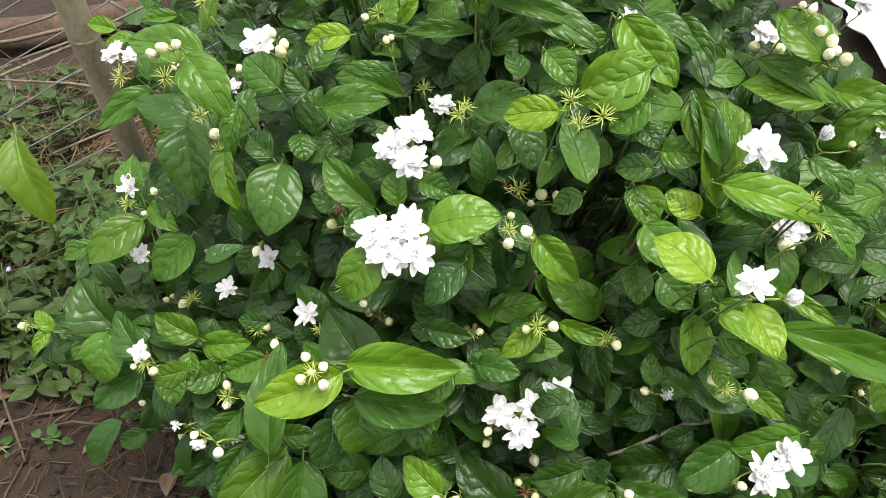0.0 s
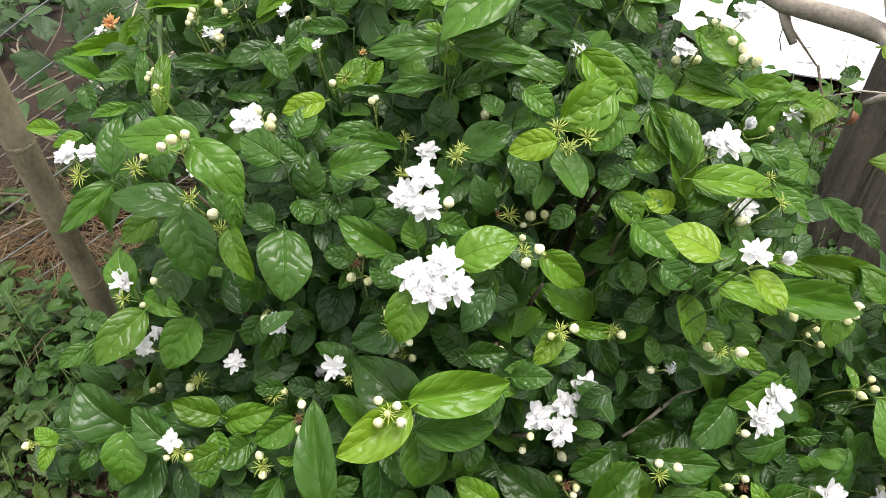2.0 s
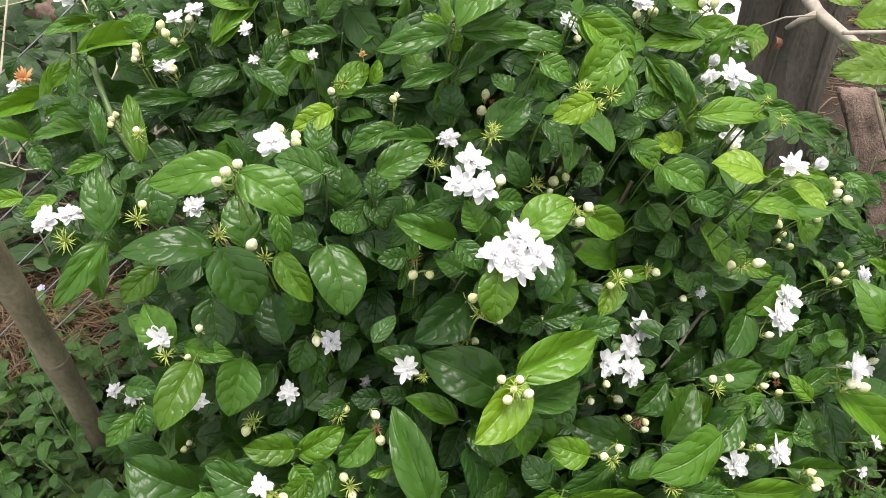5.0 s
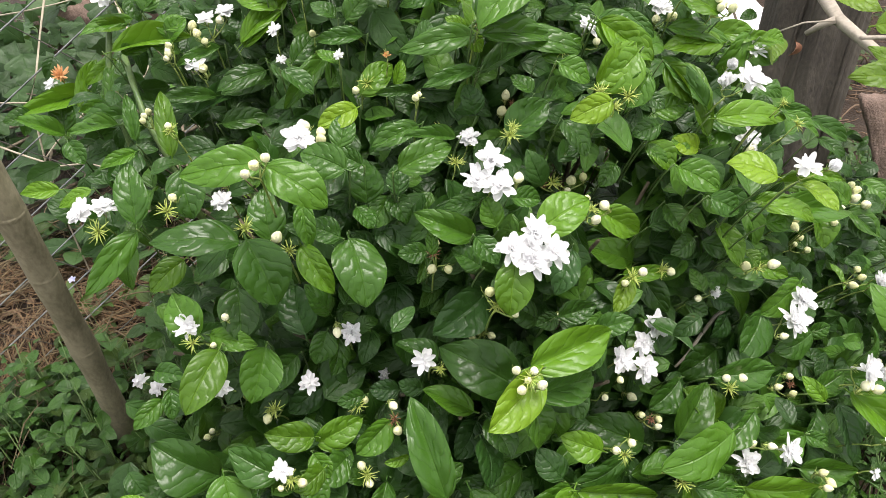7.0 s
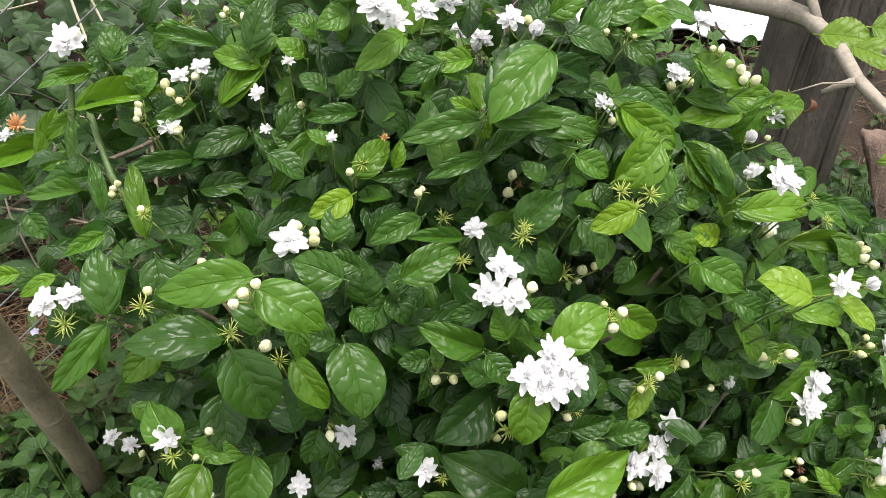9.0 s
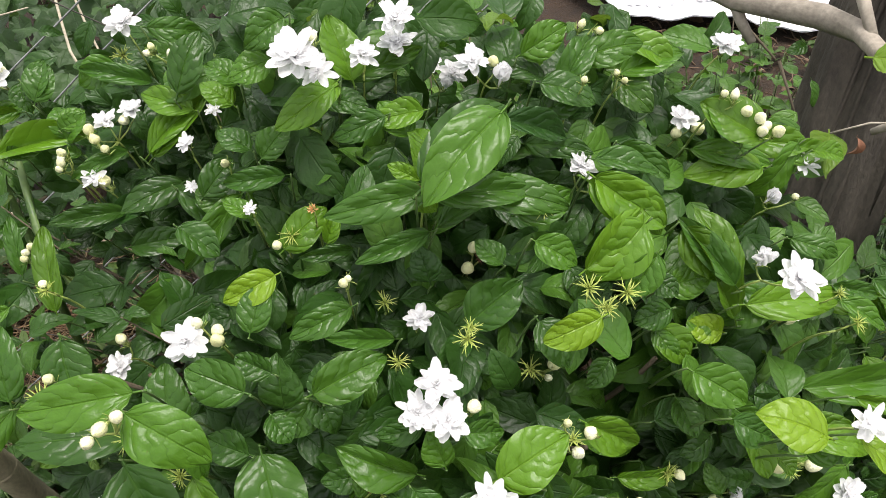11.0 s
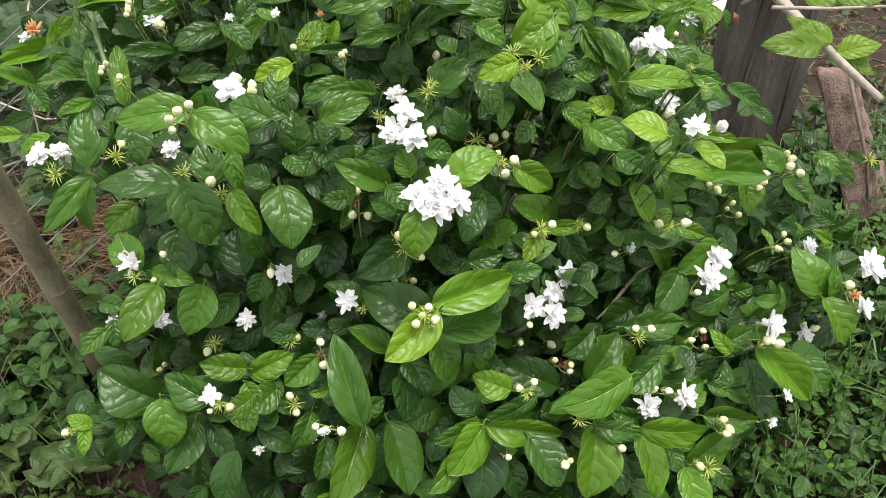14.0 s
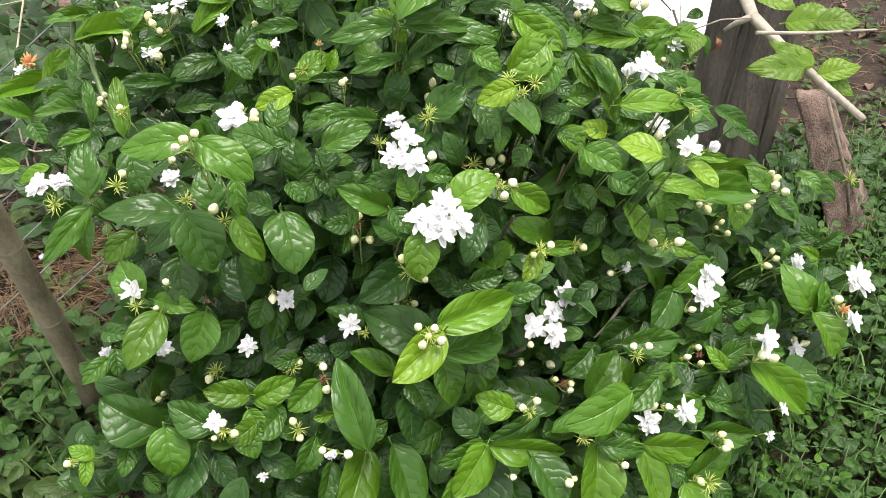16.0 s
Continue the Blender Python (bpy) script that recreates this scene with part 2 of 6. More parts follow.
def bent(a, b, sag=0.0, steps=6, jitter=0.0, rng=random):
    a, b = Vector(a), Vector(b)
    out = []
    for i in range(steps + 1):
        s = i / steps
        p = a.lerp(b, s) + Vector((0, 0, sag * 4 * s * (1 - s)))
        if 0 < i < steps and jitter:
            p += Vector((rng.uniform(-1, 1), rng.uniform(-1, 1), rng.uniform(-1, 1))) * jitter
        out.append(p)
    return out


def leaf_shape(seed, rows=26, cols=12, stalk=True, arch=0.10, fold=0.24, quilt=0.007, broad=0.42, teeth=0, lobes=0):
    """A unit leaf along +Y, width 1 across X: ovate, pointed, folded at the midrib, quilted between the veins."""
    rng = random.Random(seed)
    arch, fold = arch * rng.uniform(0.1, 1.9), fold * rng.uniform(0.4, 1.7)
    twist, bend = rng.uniform(-0.25, 0.25), rng.uniform(-0.05, 0.05)
    ph = [rng.uniform(0, 6.3) for _ in range(4)]
    verts, uvs, faces = [], [], []
    lo, hi = 0.52, 0.52 * (1 - broad) / broad
    peak = broad ** lo * (1 - broad) ** hi
    for i in range(rows + 1):
        v = i / rows
        half = 0.5 * (v ** lo * (1 - v) ** hi) / peak if 0 < v < 1 else 0.0
        half *= 1 - 0.10 * max(0.0, (v - 0.75) / 0.25)
        if teeth:
            half *= 1 - min(0.20, 1.3 / teeth) * ((v * teeth) % 1.0)
        if lobes:
            half *= 0.62 + 0.55 * abs(math.cos(math.pi * (v - 0.30) * lobes))
        half = max(half, 0.012)
        uneven = 1 + 0.07 * math.sin(5 * v + ph[3])
        for j in range(cols + 1):
            u = 2 * j / cols - 1
            side = abs(u)
            x = u * half * (uneven if u > 0 else 2 - uneven)
            z = arch * (0.25 - (2 * v - 0.9) ** 2) + fold * side * half * 1.2 - 0.10 * side ** 3 * half
            z += quilt * abs(math.sin(math.pi * (v * 5.0 - 1.5 * side ** 1.4))) ** 0.8 * min(1, side * 3) * (1 - 0.4 * side)
            z += 0.026 * noise.noise(Vector((x * 5.0 + ph[2], v * 5.0, seed * 3.7)))
            z += 0.034 * side * side * (math.sin(7 * v + ph[0] + (0 if u > 0 else ph[1])))
            z += twist * x * (v - 0.4)
            verts.append((x + bend * math.sin(math.pi * v), v, z))
            uvs.append((0.5 + 0.5 * u, v))
    c = cols + 1
    for i in range(rows):
        for j in range(cols):
            a = i * c + j
            faces.append((a, a + 1, a + 1 + c, a + c))
    if stalk:
        k = len(verts)
        z0 = arch * (0.25 - 0.81)
        for v, r in ((-0.11, 0.016), (0.03, 0.014)):
            for dx, dz in ((-r, 0), (0, -r * 0.9), (r, 0), (0, r * 0.5)):
                verts.append((dx * 1.8, v, z0 + dz + (0 if v > 0 else -0.03)))
                uvs.append((0.5, 0.02))
        faces += [(k + q, k + (q + 1) % 4, k + 4 + (q + 1) % 4, k + 4 + q) for q in range(4)]
    return np.array(verts), faces, np.array(uvs)


def scatter(name, material, shapes, placements, parent=None, **tags):
    """Many small leaves as one mesh: shapes are (verts, faces, uvs), placements are (shape number, 4 x 4 matrix)."""
    V, Fc, U, k = [], [], [], 0
    for s, m in placements:
        v, f, u = shapes[s % len(shapes)]
        a = np.array(m)
        V.append(v @ a[:3, :3].T + a[:3, 3])
        U.append(u)
        Fc += [tuple(i + k for i in q) for q in f]
        k += len(v)
    return put(name, mesh_of(name, np.vstack(V), Fc, material, np.vstack(U)), parent, **tags)


def frame_of(axis, normal, origin, sx, sy, sz):
    y = Vector(axis).normalized()
    x = y.cross(Vector(normal)).normalized()
    z = x.cross(y)
    m = Matrix.Identity(4)
    for i, (vec, s) in enumerate(((x, sx), (y, sy), (z, sz))):
        for r in range(3):
            m[r][i] = vec[r] * s
    m.translation = Vector(origin)
    return m


# ---- ground ----
def spread(lo, hi, centre, n, fine):
    s = np.linspace(-1, 1, n)
    c = np.sinh(s * fine) / np.sinh(fine)
    return np.where(c < 0, centre + c * (centre - lo), centre + c * (hi - centre))


def rise(x, y):
    near = math.exp(-((x * x + (y - 0.8) ** 2) / 6.0))
    h = 0.030 * noise.noise(Vector((x * 2.1, y * 2.1, 0.3))) + 0.014 * noise.noise(Vector((x * 9, y * 9, 1.7))) + 0.007 * noise.noise(Vector((x * 31, y * 31, 4.1)))
    return h * near + 0.012 * noise.noise(Vector((x * 0.2, y * 0.2, 9)))


def build_ground():
    xs, ys = spread(-90, 90, 0.1, 260, 7.2), spread(-60, 140, 0.9, 260, 7.2)
    verts = [(x, y, rise(x, y)) for y in ys for x in xs]
    n = len(xs)
    faces = [(j * n + i, j * n + i + 1, (j + 1) * n + i + 1, (j + 1) * n + i) for j in range(len(ys) - 1) for i in range(n - 1)]
    put("ground", mesh_of("ground", verts, faces, SOIL), label="damp brown garden soil with clods and litter", category="ground", kind="structure")


build_ground()

# ---- the bush: volume, stems and foliage ----
VIEW_UP = Vector((-0.05, -0.72, 0.69)).normalized()
HEART = Vector((0.03, 0.72, 0.20))
FOOT = Vector((0.05, 0.74, 0.0))
bush = tagged(new("jasmine_bush"), "dense green jasmine bush covered in white double flowers and cream buds", "bush")
bush.location = FOOT
bush_inv = Matrix.Translation(-FOOT)


def reach(u):
    """Distance from the heart of the bush to its leaf surface in the direction u."""
    x, y, z = u
    front = 1.482 - 0.014 * x + 0.498 * y - 0.965 * z - 0.601 * x * x - 0.498 * y * y - 0.104 * x * y + 0.075 * x * z - 0.490 * y * z
    return min(max(front, 0.34), 0.52)


LEAF_MESH = {}
leaf_rng = random.Random(11)
twig_pieces, SURFACE = [], []


def leaf(bx, by, bz, tx, ty, tz, width, tone):
    """One leaf of the bush from its base to its tip, in centimetres; tone 1 (old, dark) to 8 (young, pale)."""
    a, b = Vector((bx, by, bz)) / 100, Vector((tx, ty, tz)) / 100
    axis = b - a
    size = axis.length
    low = min(1.0, max(0.0, (0.50 - (a.z + b.z) / 2) / 0.30))
    lean = VIEW_UP + Vector((leaf_rng.gauss(0, 0.22), leaf_rng.gauss(0, 0.14), leaf_rng.gauss(0, 0.14))) + Vector((0, -0.15, -0.38)) * low
    shades = {1: (1,), 2: (1, 2), 3: (2,), 4: (2, 3), 5: (3, 4), 6: (4,)}.get(tone, (5,))
    key = (leaf_rng.randrange(9), shades[leaf_rng.randrange(len(shades))])
    if key not in LEAF_MESH:
        LEAF_MESH[key] = mesh_of("leaf", *leaf_shape(40 + key[0])[:2], LEAF[key[1]], leaf_shape(40 + key[0])[2])
    put("leaf", LEAF_MESH[key], bush, bush_inv @ frame_of(axis, lean, a, width / 100, size, size))
    SURFACE.append(((a + b) / 2, size))
    end = a - VIEW_UP * 0.045 + Vector((0, 0, -0.02)) + (HEART - a).normalized() * 0.015
    twig_pieces.append(tube(bent(a - axis * 0.10, end, 0.004, 3), (0.0008, 0.0009, 0.0010, 0.0011), 5))


def petal(length, width, pitch, turn, lift, cup, rng):
    """One petal: rows of five points, pointed oval, cupped."""
    rows, cols, verts, faces = 5, 4, [], []
    for i in range(rows + 1):
        v = i / rows
        half = width * 0.5 * (math.sin(math.pi * min(1, 0.12 + 0.80 * v ** 1.15)) ** 0.7)
        if i == rows:
            half = width * 0.14
        for j in range(cols + 1):
            u = 2 * j / cols - 1
            verts.append((half * u, length * v, cup * (u * u * half) + cup * 0.22 * length * v * v))
    for i in range(rows):
        for j in range(cols):
            a = i * (cols + 1) + j
            faces.append((a, a + 1, a + cols + 2, a + cols + 1))
    m = pose(0, 0, lift) @ pose(0, 0, 0, 0, 0, turn) @ pose(0, length * 0.05, 0, pitch, rng.uniform(-26, 26), 0)
    a = np.array(m)
    return np.array(verts) @ a[:3, :3].T + a[:3, 3], faces


def flower_mesh(name, seed, layers, material=None):
    rng = random.Random(seed)
    pieces = []
    for count, length, width, pitch, lift, cup in layers:
        start = rng.uniform(0, 360)
        for k in range(count):
            pieces.append(petal(length * rng.uniform(0.74, 1.12), width * rng.uniform(0.8, 1.2), pitch + rng.uniform(-14, 20), start + 360 * k / count + rng.uniform(-13, 13), lift, cup, rng))
    pieces.append(tube([(0, 0, -0.42), (0, 0, -0.2), (0, 0, 0.02)], (0.035, 0.045, 0.07), 7))
    v, f = join(pieces)
    return mesh_of(name, v, f, material or PETAL)


DOUBLE = [flower_mesh("flower", s, [(9, 0.52, 0.25, 0, 0.0, 0.4), (8, 0.47, 0.25, 12, 0.03, 0.5), (7, 0.38, 0.23, 24, 0.05, 0.6), (6, 0.28, 0.19, 38, 0.06, 0.8), (4, 0.18, 0.15, 58, 0.07, 1.0)]) for s in (1, 2, 3, 4)]
STARRY = [flower_mesh("flower", s, [(9, 0.52, 0.21, 4, 0.0, 0.4), (7, 0.40, 0.17, 28, 0.03, 0.6), (3, 0.2, 0.1, 66, 0.05, 0.8)]) for s in (5, 6, 7)]
HALF = [flower_mesh("flower", s, [(6, 0.62, 0.42, 62, 0.0, 1.5), (6, 0.58, 0.40, 72, 0.02, 1.6), (4, 0.5, 0.3, 80, 0.05, 1.6)]) for s in (8, 9)]
WILTED = [flower_mesh("flower", 10, [(9, 0.46, 0.12, 40, 0.0, -0.9), (8, 0.45, 0.11, 62, 0.03, -1.2), (6, 0.4, 0.1, 78, 0.05, -0.6)], WITHER)]


def bud_mesh(seed):
    """A closed bud, unit diameter, with the overlapping petal edges turning round it."""
    rng = random.Random(seed)
    rings, sides, verts, faces = 10, 14, [], []
    tall, tw = rng.uniform(1.05, 1.4), rng.uniform(0.5, 1.0)
    for i in range(rings + 1):
        v = i / rings
        r = 0.5 * math.sin(math.pi * (0.06 + 0.94 * v) ** 0.85) ** 0.72 if i < rings else 0.015
        if i == 0:
            r = 0.14
        for k in range(sides):
            a = 2 * math.pi * k / sides
            e = 1 + 0.055 * math.sin(3 * a + tw * 5 * v) * math.sin(math.pi * v)
            verts.append((r * e * math.cos(a), r * e * math.sin(a), tall * v))
    for i in range(rings):
        for k in range(sides):
            a, b = i * sides + k, i * sides + (k + 1) % sides
            faces.append((a, b, b + sides, a + sides))
    faces.append(tuple(range(rings * sides, (rings + 1) * sides)))
    t = tube([(0, 0, -0.75), (0, 0, -0.3), (0, 0, 0.05)], (0.09, 0.11, 0.16), 7)
    v, f = join([(np.array(verts), faces), t])
    return mesh_of("bud", v, f, BUD)


BUDS = [bud_mesh(s) for s in range(4)]


def sepals(count, length, tilt, rng, thick=0.022):
    """Thin curling sepals of a calyx about +Z."""
    out = []
    for k in range(count):
        a = 2 * math.pi * k / count + rng.uniform(-0.25, 0.25)
        e = radians(tilt + rng.uniform(-18, 18))
        d = Vector((math.cos(a) * math.cos(e), math.sin(a) * math.cos(e), math.sin(e)))
        n = length * rng.uniform(0.75, 1.12)
        curl = Vector((rng.uniform(-0.14, 0.14), rng.uniform(-0.14, 0.14), rng.uniform(-0.05, 0.2))) * length
        out.append(tube([d * 0.04 * length, d * n * 0.5 + curl, d * n + curl * 0.4], (thick * 1.2, thick, thick * 0.3), 4))
    return out


def calyx_mesh(seed, material):
    rng = random.Random(seed)
    v, f = join(sepals(10, 0.52, 10, rng, 0.021) + sepals(9, 0.46, 35, rng, 0.021) + sepals(5, 0.36, 62, rng, 0.021) + [tube([(0, 0, -0.5), (0, 0, -0.1), (0, 0, 0.05)], (0.028, 0.032, 0.05), 5)])
    return mesh_of("calyx", v, f, material)


CALYXES = [calyx_mesh(s, CALYX) for s in (1, 2, 3)]
DRY_CALYXES = [calyx_mesh(s, DRY_CALYX) for s in (4, 5)]
bloom_rng = random.Random(23)
cluster_count = 0


def facing(centre, scale, jitter):
    n = VIEW_UP + 0.35 * (centre - HEART).normalized() + Vector((0, 0, 0.4 if centre.z > 0.5 else 0))
    n = (n + Vector([bloom_rng.gauss(0, jitter) for _ in range(3)])).normalized()
    q = n.to_track_quat("Z", "Y").to_matrix().to_4x4() @ pose(0, 0, 0, 0, 0, bloom_rng.uniform(0, 360))
    return Matrix.Translation(centre) @ q @ Matrix.Scale(scale, 4)


def cluster(*items):
    """A flower head: (kind, x, y, z, size) in centimetres. D double, S starry, H half open, W withered flower; B bud; C calyx; K dry calyx."""
    pts = [Vector(i[1:4]) / 100 for i in items]
    mean = sum(pts, Vector()) / len(pts)
    SURFACE.append((mean, 0.05))
    inward = ((HEART - mean).normalized() * 0.5 - VIEW_UP).normalized()
    fork = mean + inward * 0.016 + Vector((0, 0, -0.006))
    root = fork + inward * 0.05 + Vector((0, 0, -0.02))
    pieces = [tube(bent(root, fork, 0.006, 4), (0.0012, 0.0011, 0.0010, 0.0009, 0.0009), 5)]
    poses = []
    for (k, *_, size), p in zip(items, pts):
        s = size / 100
        m = facing(p, s, {"D": 0.16, "S": 0.2, "B": 0.45, "H": 0.3, "W": 0.3}.get(k, 0.25))
        if k == "B":
            m = m @ Matrix.Translation((0, 0, -0.55)) @ Matrix.Scale(0.9, 4)
        up = m.to_3x3().col[2].normalized()
        below = m.translation - up * s * (0.4 if k in "DSHW" else 0.7 if k == "B" else 0.45)
        pieces.append(tube([fork, (fork + below) / 2 - up * 0.002, below], (0.0009, 0.0008, 0.0007), 5))
        if k in "DSHWB":
            r = random.Random(round(p.x * 9000))
            for v, f in sepals(8, 0.0095, 55, r, 0.00042):
                a = np.array(Matrix.Translation(below) @ up.to_track_quat("Z", "Y").to_matrix().to_4x4())
                pieces.append((v @ a[:3, :3].T + a[:3, 3], f))
        poses.append((k, m))
    v, f = join(pieces)
    head = put("flower_head", mesh_of("flower_head", v, f, STALK), bush, bush_inv)
    for k, m in poses:
        lib, name = {"D": (DOUBLE, "flower"), "S": (STARRY, "flower"), "H": (HALF, "flower"), "W": (WILTED, "flower"), "B": (BUDS, "bud"), "C": (CALYXES, "calyx"), "K": (DRY_CALYXES, "calyx")}[k]
        lab = {"W": "withered orange-brown flower", "H": "half-open white flower", "K": "dry brown calyx"}.get(k, "")
        put(name, lib[bloom_rng.randrange(len(lib))], head, m, lab)


leaf(-20.4, 58.3, 64.6, -27.5, 60.4, 65.1, 3.5, 5)
leaf(-20.9, 55.8, 65.5, -17.4, 52.4, 61.7, 3.8, 5)
leaf(-31.0, 105.6, 58.9, -40.4, 104.4, 59.1, 2.9, 6)
leaf(-35.9, 102.4, 55.8, -34.6, 104.9, 59.5, 3.5, 3)
leaf(-35.9, 100.1, 56.3, -40.6, 102.4, 59.4, 2.4, 4)
leaf(-27.6, 93.0, 59.0, -33.3, 94.1, 59.6, 3.4, 3)
leaf(-26.7, 101.3, 63.3, -31.3, 100.2, 61.6, 2.0, 6)
leaf(-29.8, 96.4, 58.9, -27.4, 99.4, 64.1, 1.9, 4)
leaf(-26.2, 77.3, 59.2, -24.5, 82.4, 64.6, 2.3, 5)
leaf(-28.7, 85.0, 58.9, -27.7, 88.6, 63.2, 1.7, 4)
leaf(-18.1, 86.6, 60.6, -24.7, 86.3, 62.3, 2.2, 3)
leaf(-23.0, 100.7, 68.0, -29.9, 99.0, 68.0, 2.1, 5)
leaf(-22.6, 99.3, 70.7, -22.8, 97.4, 68.3, 2.3, 4)
leaf(-20.6, 92.9, 66.4, -18.0, 93.0, 68.5, 2.5, 5)
leaf(-19.9, 92.0, 64.9, -22.9, 93.8, 66.7, 1.6, 5)
leaf(-14.0, 85.3, 66.5, -6.7, 87.0, 69.3, 2.5, 5)
leaf(-15.6, 89.3, 65.2, -21.3, 88.3, 64.8, 1.7, 4)
leaf(-12.1, 84.4, 62.7, -18.5, 84.1, 62.1, 2.9, 3)
leaf(-19.0, 84.3, 58.0, -13.7, 82.8, 57.7, 2.8, 3)
leaf(-13.8, 70.4, 67.3, -11.8, 68.2, 64.9, 2.5, 4)
leaf(-8.6, 65.2, 63.4, -13.0, 65.3, 62.8, 2.6, 7)
leaf(-7.1, 67.4, 63.7, -2.7, 68.2, 65.5, 2.9, 6)
leaf(3.4, 60.6, 68.9, -4.3, 62.3, 69.1, 2.7, 4)
leaf(3.3, 59.4, 69.3, 10.9, 58.0, 67.4, 2.7, 3)
leaf(4.2, 61.9, 64.3, 11.6, 63.0, 65.3, 2.3, 2)
leaf(4.3, 62.8, 64.5, 3.8, 64.4, 67.2, 1.9, 2)
leaf(2.7, 60.0, 65.8, -3.4, 60.1, 65.7, 1.8, 4)
leaf(2.6, 55.0, 60.3, 7.1, 54.4, 62.8, 3.6, 3)
leaf(-9.9, 54.0, 61.7, -4.3, 53.8, 62.2, 3.1, 4)
leaf(8.2, 46.3, 65.2, 4.3, 47.2, 64.3, 2.6, 7)
leaf(6.1, 50.5, 62.5, 6.9, 47.9, 59.5, 3.0, 4)
leaf(10.6, 51.1, 64.4, 16.1, 51.9, 66.8, 3.6, 5)
leaf(8.0, 53.7, 66.6, 10.2, 51.8, 64.6, 2.4, 5)
leaf(9.0, 57.9, 65.8, 13.6, 57.0, 66.4, 3.0, 5)
leaf(15.7, 54.0, 67.2, 17.5, 51.3, 64.2, 2.7, 5)
leaf(-9.6, 58.0, 56.6, -12.4, 57.2, 54.5, 2.7, 2)
leaf(-9.2, 58.2, 56.9, -9.2, 55.5, 54.7, 2.6, 2)
leaf(-9.2, 56.7, 57.4, -8.3, 58.4, 59.7, 2.3, 2)
leaf(-12.1, 58.0, 56.9, -11.1, 59.6, 60.9, 3.3, 2)
leaf(-14.0, 56.2, 62.3, -17.0, 59.1, 63.9, 3.3, 3)
leaf(-12.1, 62.9, 61.0, -9.9, 65.2, 63.2, 2.7, 3)
leaf(23.2, 48.7, 58.7, 23.1, 53.9, 62.6, 2.9, 6)
leaf(21.0, 45.7, 59.6, 28.7, 43.2, 58.1, 3.1, 6)
leaf(27.2, 42.8, 58.9, 29.5, 40.1, 56.7, 1.7, 4)
leaf(25.5, 47.0, 56.3, 21.0, 48.7, 55.5, 3.5, 5)
leaf(20.4, 47.0, 55.7, 17.9, 48.4, 57.0, 2.4, 7)
leaf(17.0, 35.0, 59.3, 13.9, 38.0, 60.5, 3.3, 7)
leaf(44.6, 55.0, 38.4, 54.1, 50.3, 36.9, 3.2, 6)
leaf(19.7, 34.5, 57.6, 20.8, 31.3, 56.0, 2.7, 7)
leaf(20.3, 39.4, 53.2, 24.1, 36.5, 52.1, 2.1, 6)
leaf(41.2, 46.4, 39.8, 40.0, 42.9, 36.3, 3.8, 6)
leaf(52.0, 48.3, 34.1, 55.2, 44.6, 30.3, 3.8, 5)
leaf(75.7, 60.7, 23.7, 77.3, 56.3, 21.9, 3.1, 4)
leaf(20.6, 43.5, 48.2, 20.1, 39.7, 45.1, 2.7, 5)
leaf(39.7, 56.5, 59.6, 41.7, 54.8, 58.9, 2.0, 6)
leaf(27.1, 58.9, 63.8, 34.0, 55.7, 60.9, 2.5, 5)
leaf(35.6, 61.3, 59.9, 40.7, 57.3, 59.5, 3.1, 6)
leaf(15.6, 49.5, 56.9, 16.9, 46.6, 54.7, 2.8, 5)
leaf(17.7, 43.4, 52.9, 19.1, 41.2, 51.3, 2.3, 4)
leaf(-26.1, 73.3, 59.2, -26.8, 70.5, 54.8, 3.9, 3)
leaf(-23.6, 65.6, 53.4, -31.7, 67.9, 55.9, 4.2, 2)
leaf(-23.8, 59.6, 56.9, -23.4, 56.2, 51.0, 5.0, 3)
leaf(-25.8, 61.7, 50.8, -27.6, 58.5, 46.9, 4.0, 3)
leaf(-29.1, 73.7, 48.6, -33.7, 73.3, 46.5, 3.1, 5)
leaf(-32.5, 73.9, 53.8, -39.8, 72.8, 49.3, 2.9, 4)
leaf(-35.0, 78.9, 57.7, -38.7, 79.1, 56.9, 1.6, 5)
leaf(-38.0, 82.0, 57.4, -41.8, 83.2, 57.8, 2.0, 6)
leaf(-32.2, 73.5, 55.0, -30.6, 77.4, 60.0, 3.4, 3)
leaf(-31.0, 60.4, 48.2, -32.0, 64.0, 51.6, 3.8, 5)
leaf(-20.8, 64.8, 52.6, -19.3, 68.3, 56.8, 3.8, 2)
leaf(-19.7, 56.4, 56.3, -18.7, 53.1, 52.1, 2.6, 6)
leaf(-18.2, 58.0, 59.6, -19.1, 55.9, 55.9, 2.0, 5)
leaf(-15.7, 57.1, 55.0, -18.2, 59.4, 56.3, 2.7, 2)
leaf(-14.8, 56.9, 54.7, -16.0, 52.1, 49.9, 5.1, 3)
leaf(-21.1, 60.0, 43.1, -20.0, 64.1, 46.8, 4.2, 2)
leaf(-9.7, 60.0, 44.6, -12.8, 57.1, 40.7, 4.3, 1)
leaf(-5.6, 48.7, 55.2, -10.0, 51.7, 58.2, 2.8, 4)
leaf(-3.9, 50.3, 57.9, -7.1, 51.5, 57.6, 1.8, 4)
leaf(-3.7, 47.9, 55.9, -3.7, 49.6, 58.4, 2.3, 4)
leaf(-1.2, 44.8, 56.3, 4.4, 44.6, 57.5, 3.9, 6)
leaf(7.5, 47.0, 53.5, 11.1, 45.1, 50.2, 3.0, 6)
leaf(-6.5, 47.0, 56.6, -5.7, 44.8, 54.5, 2.3, 4)
leaf(-6.0, 47.4, 52.8, -7.9, 49.3, 54.6, 2.4, 3)
leaf(-5.2, 42.5, 55.9, -7.3, 40.8, 52.0, 3.5, 6)
leaf(1.5, 43.6, 53.6, -1.6, 41.9, 50.8, 2.8, 2)
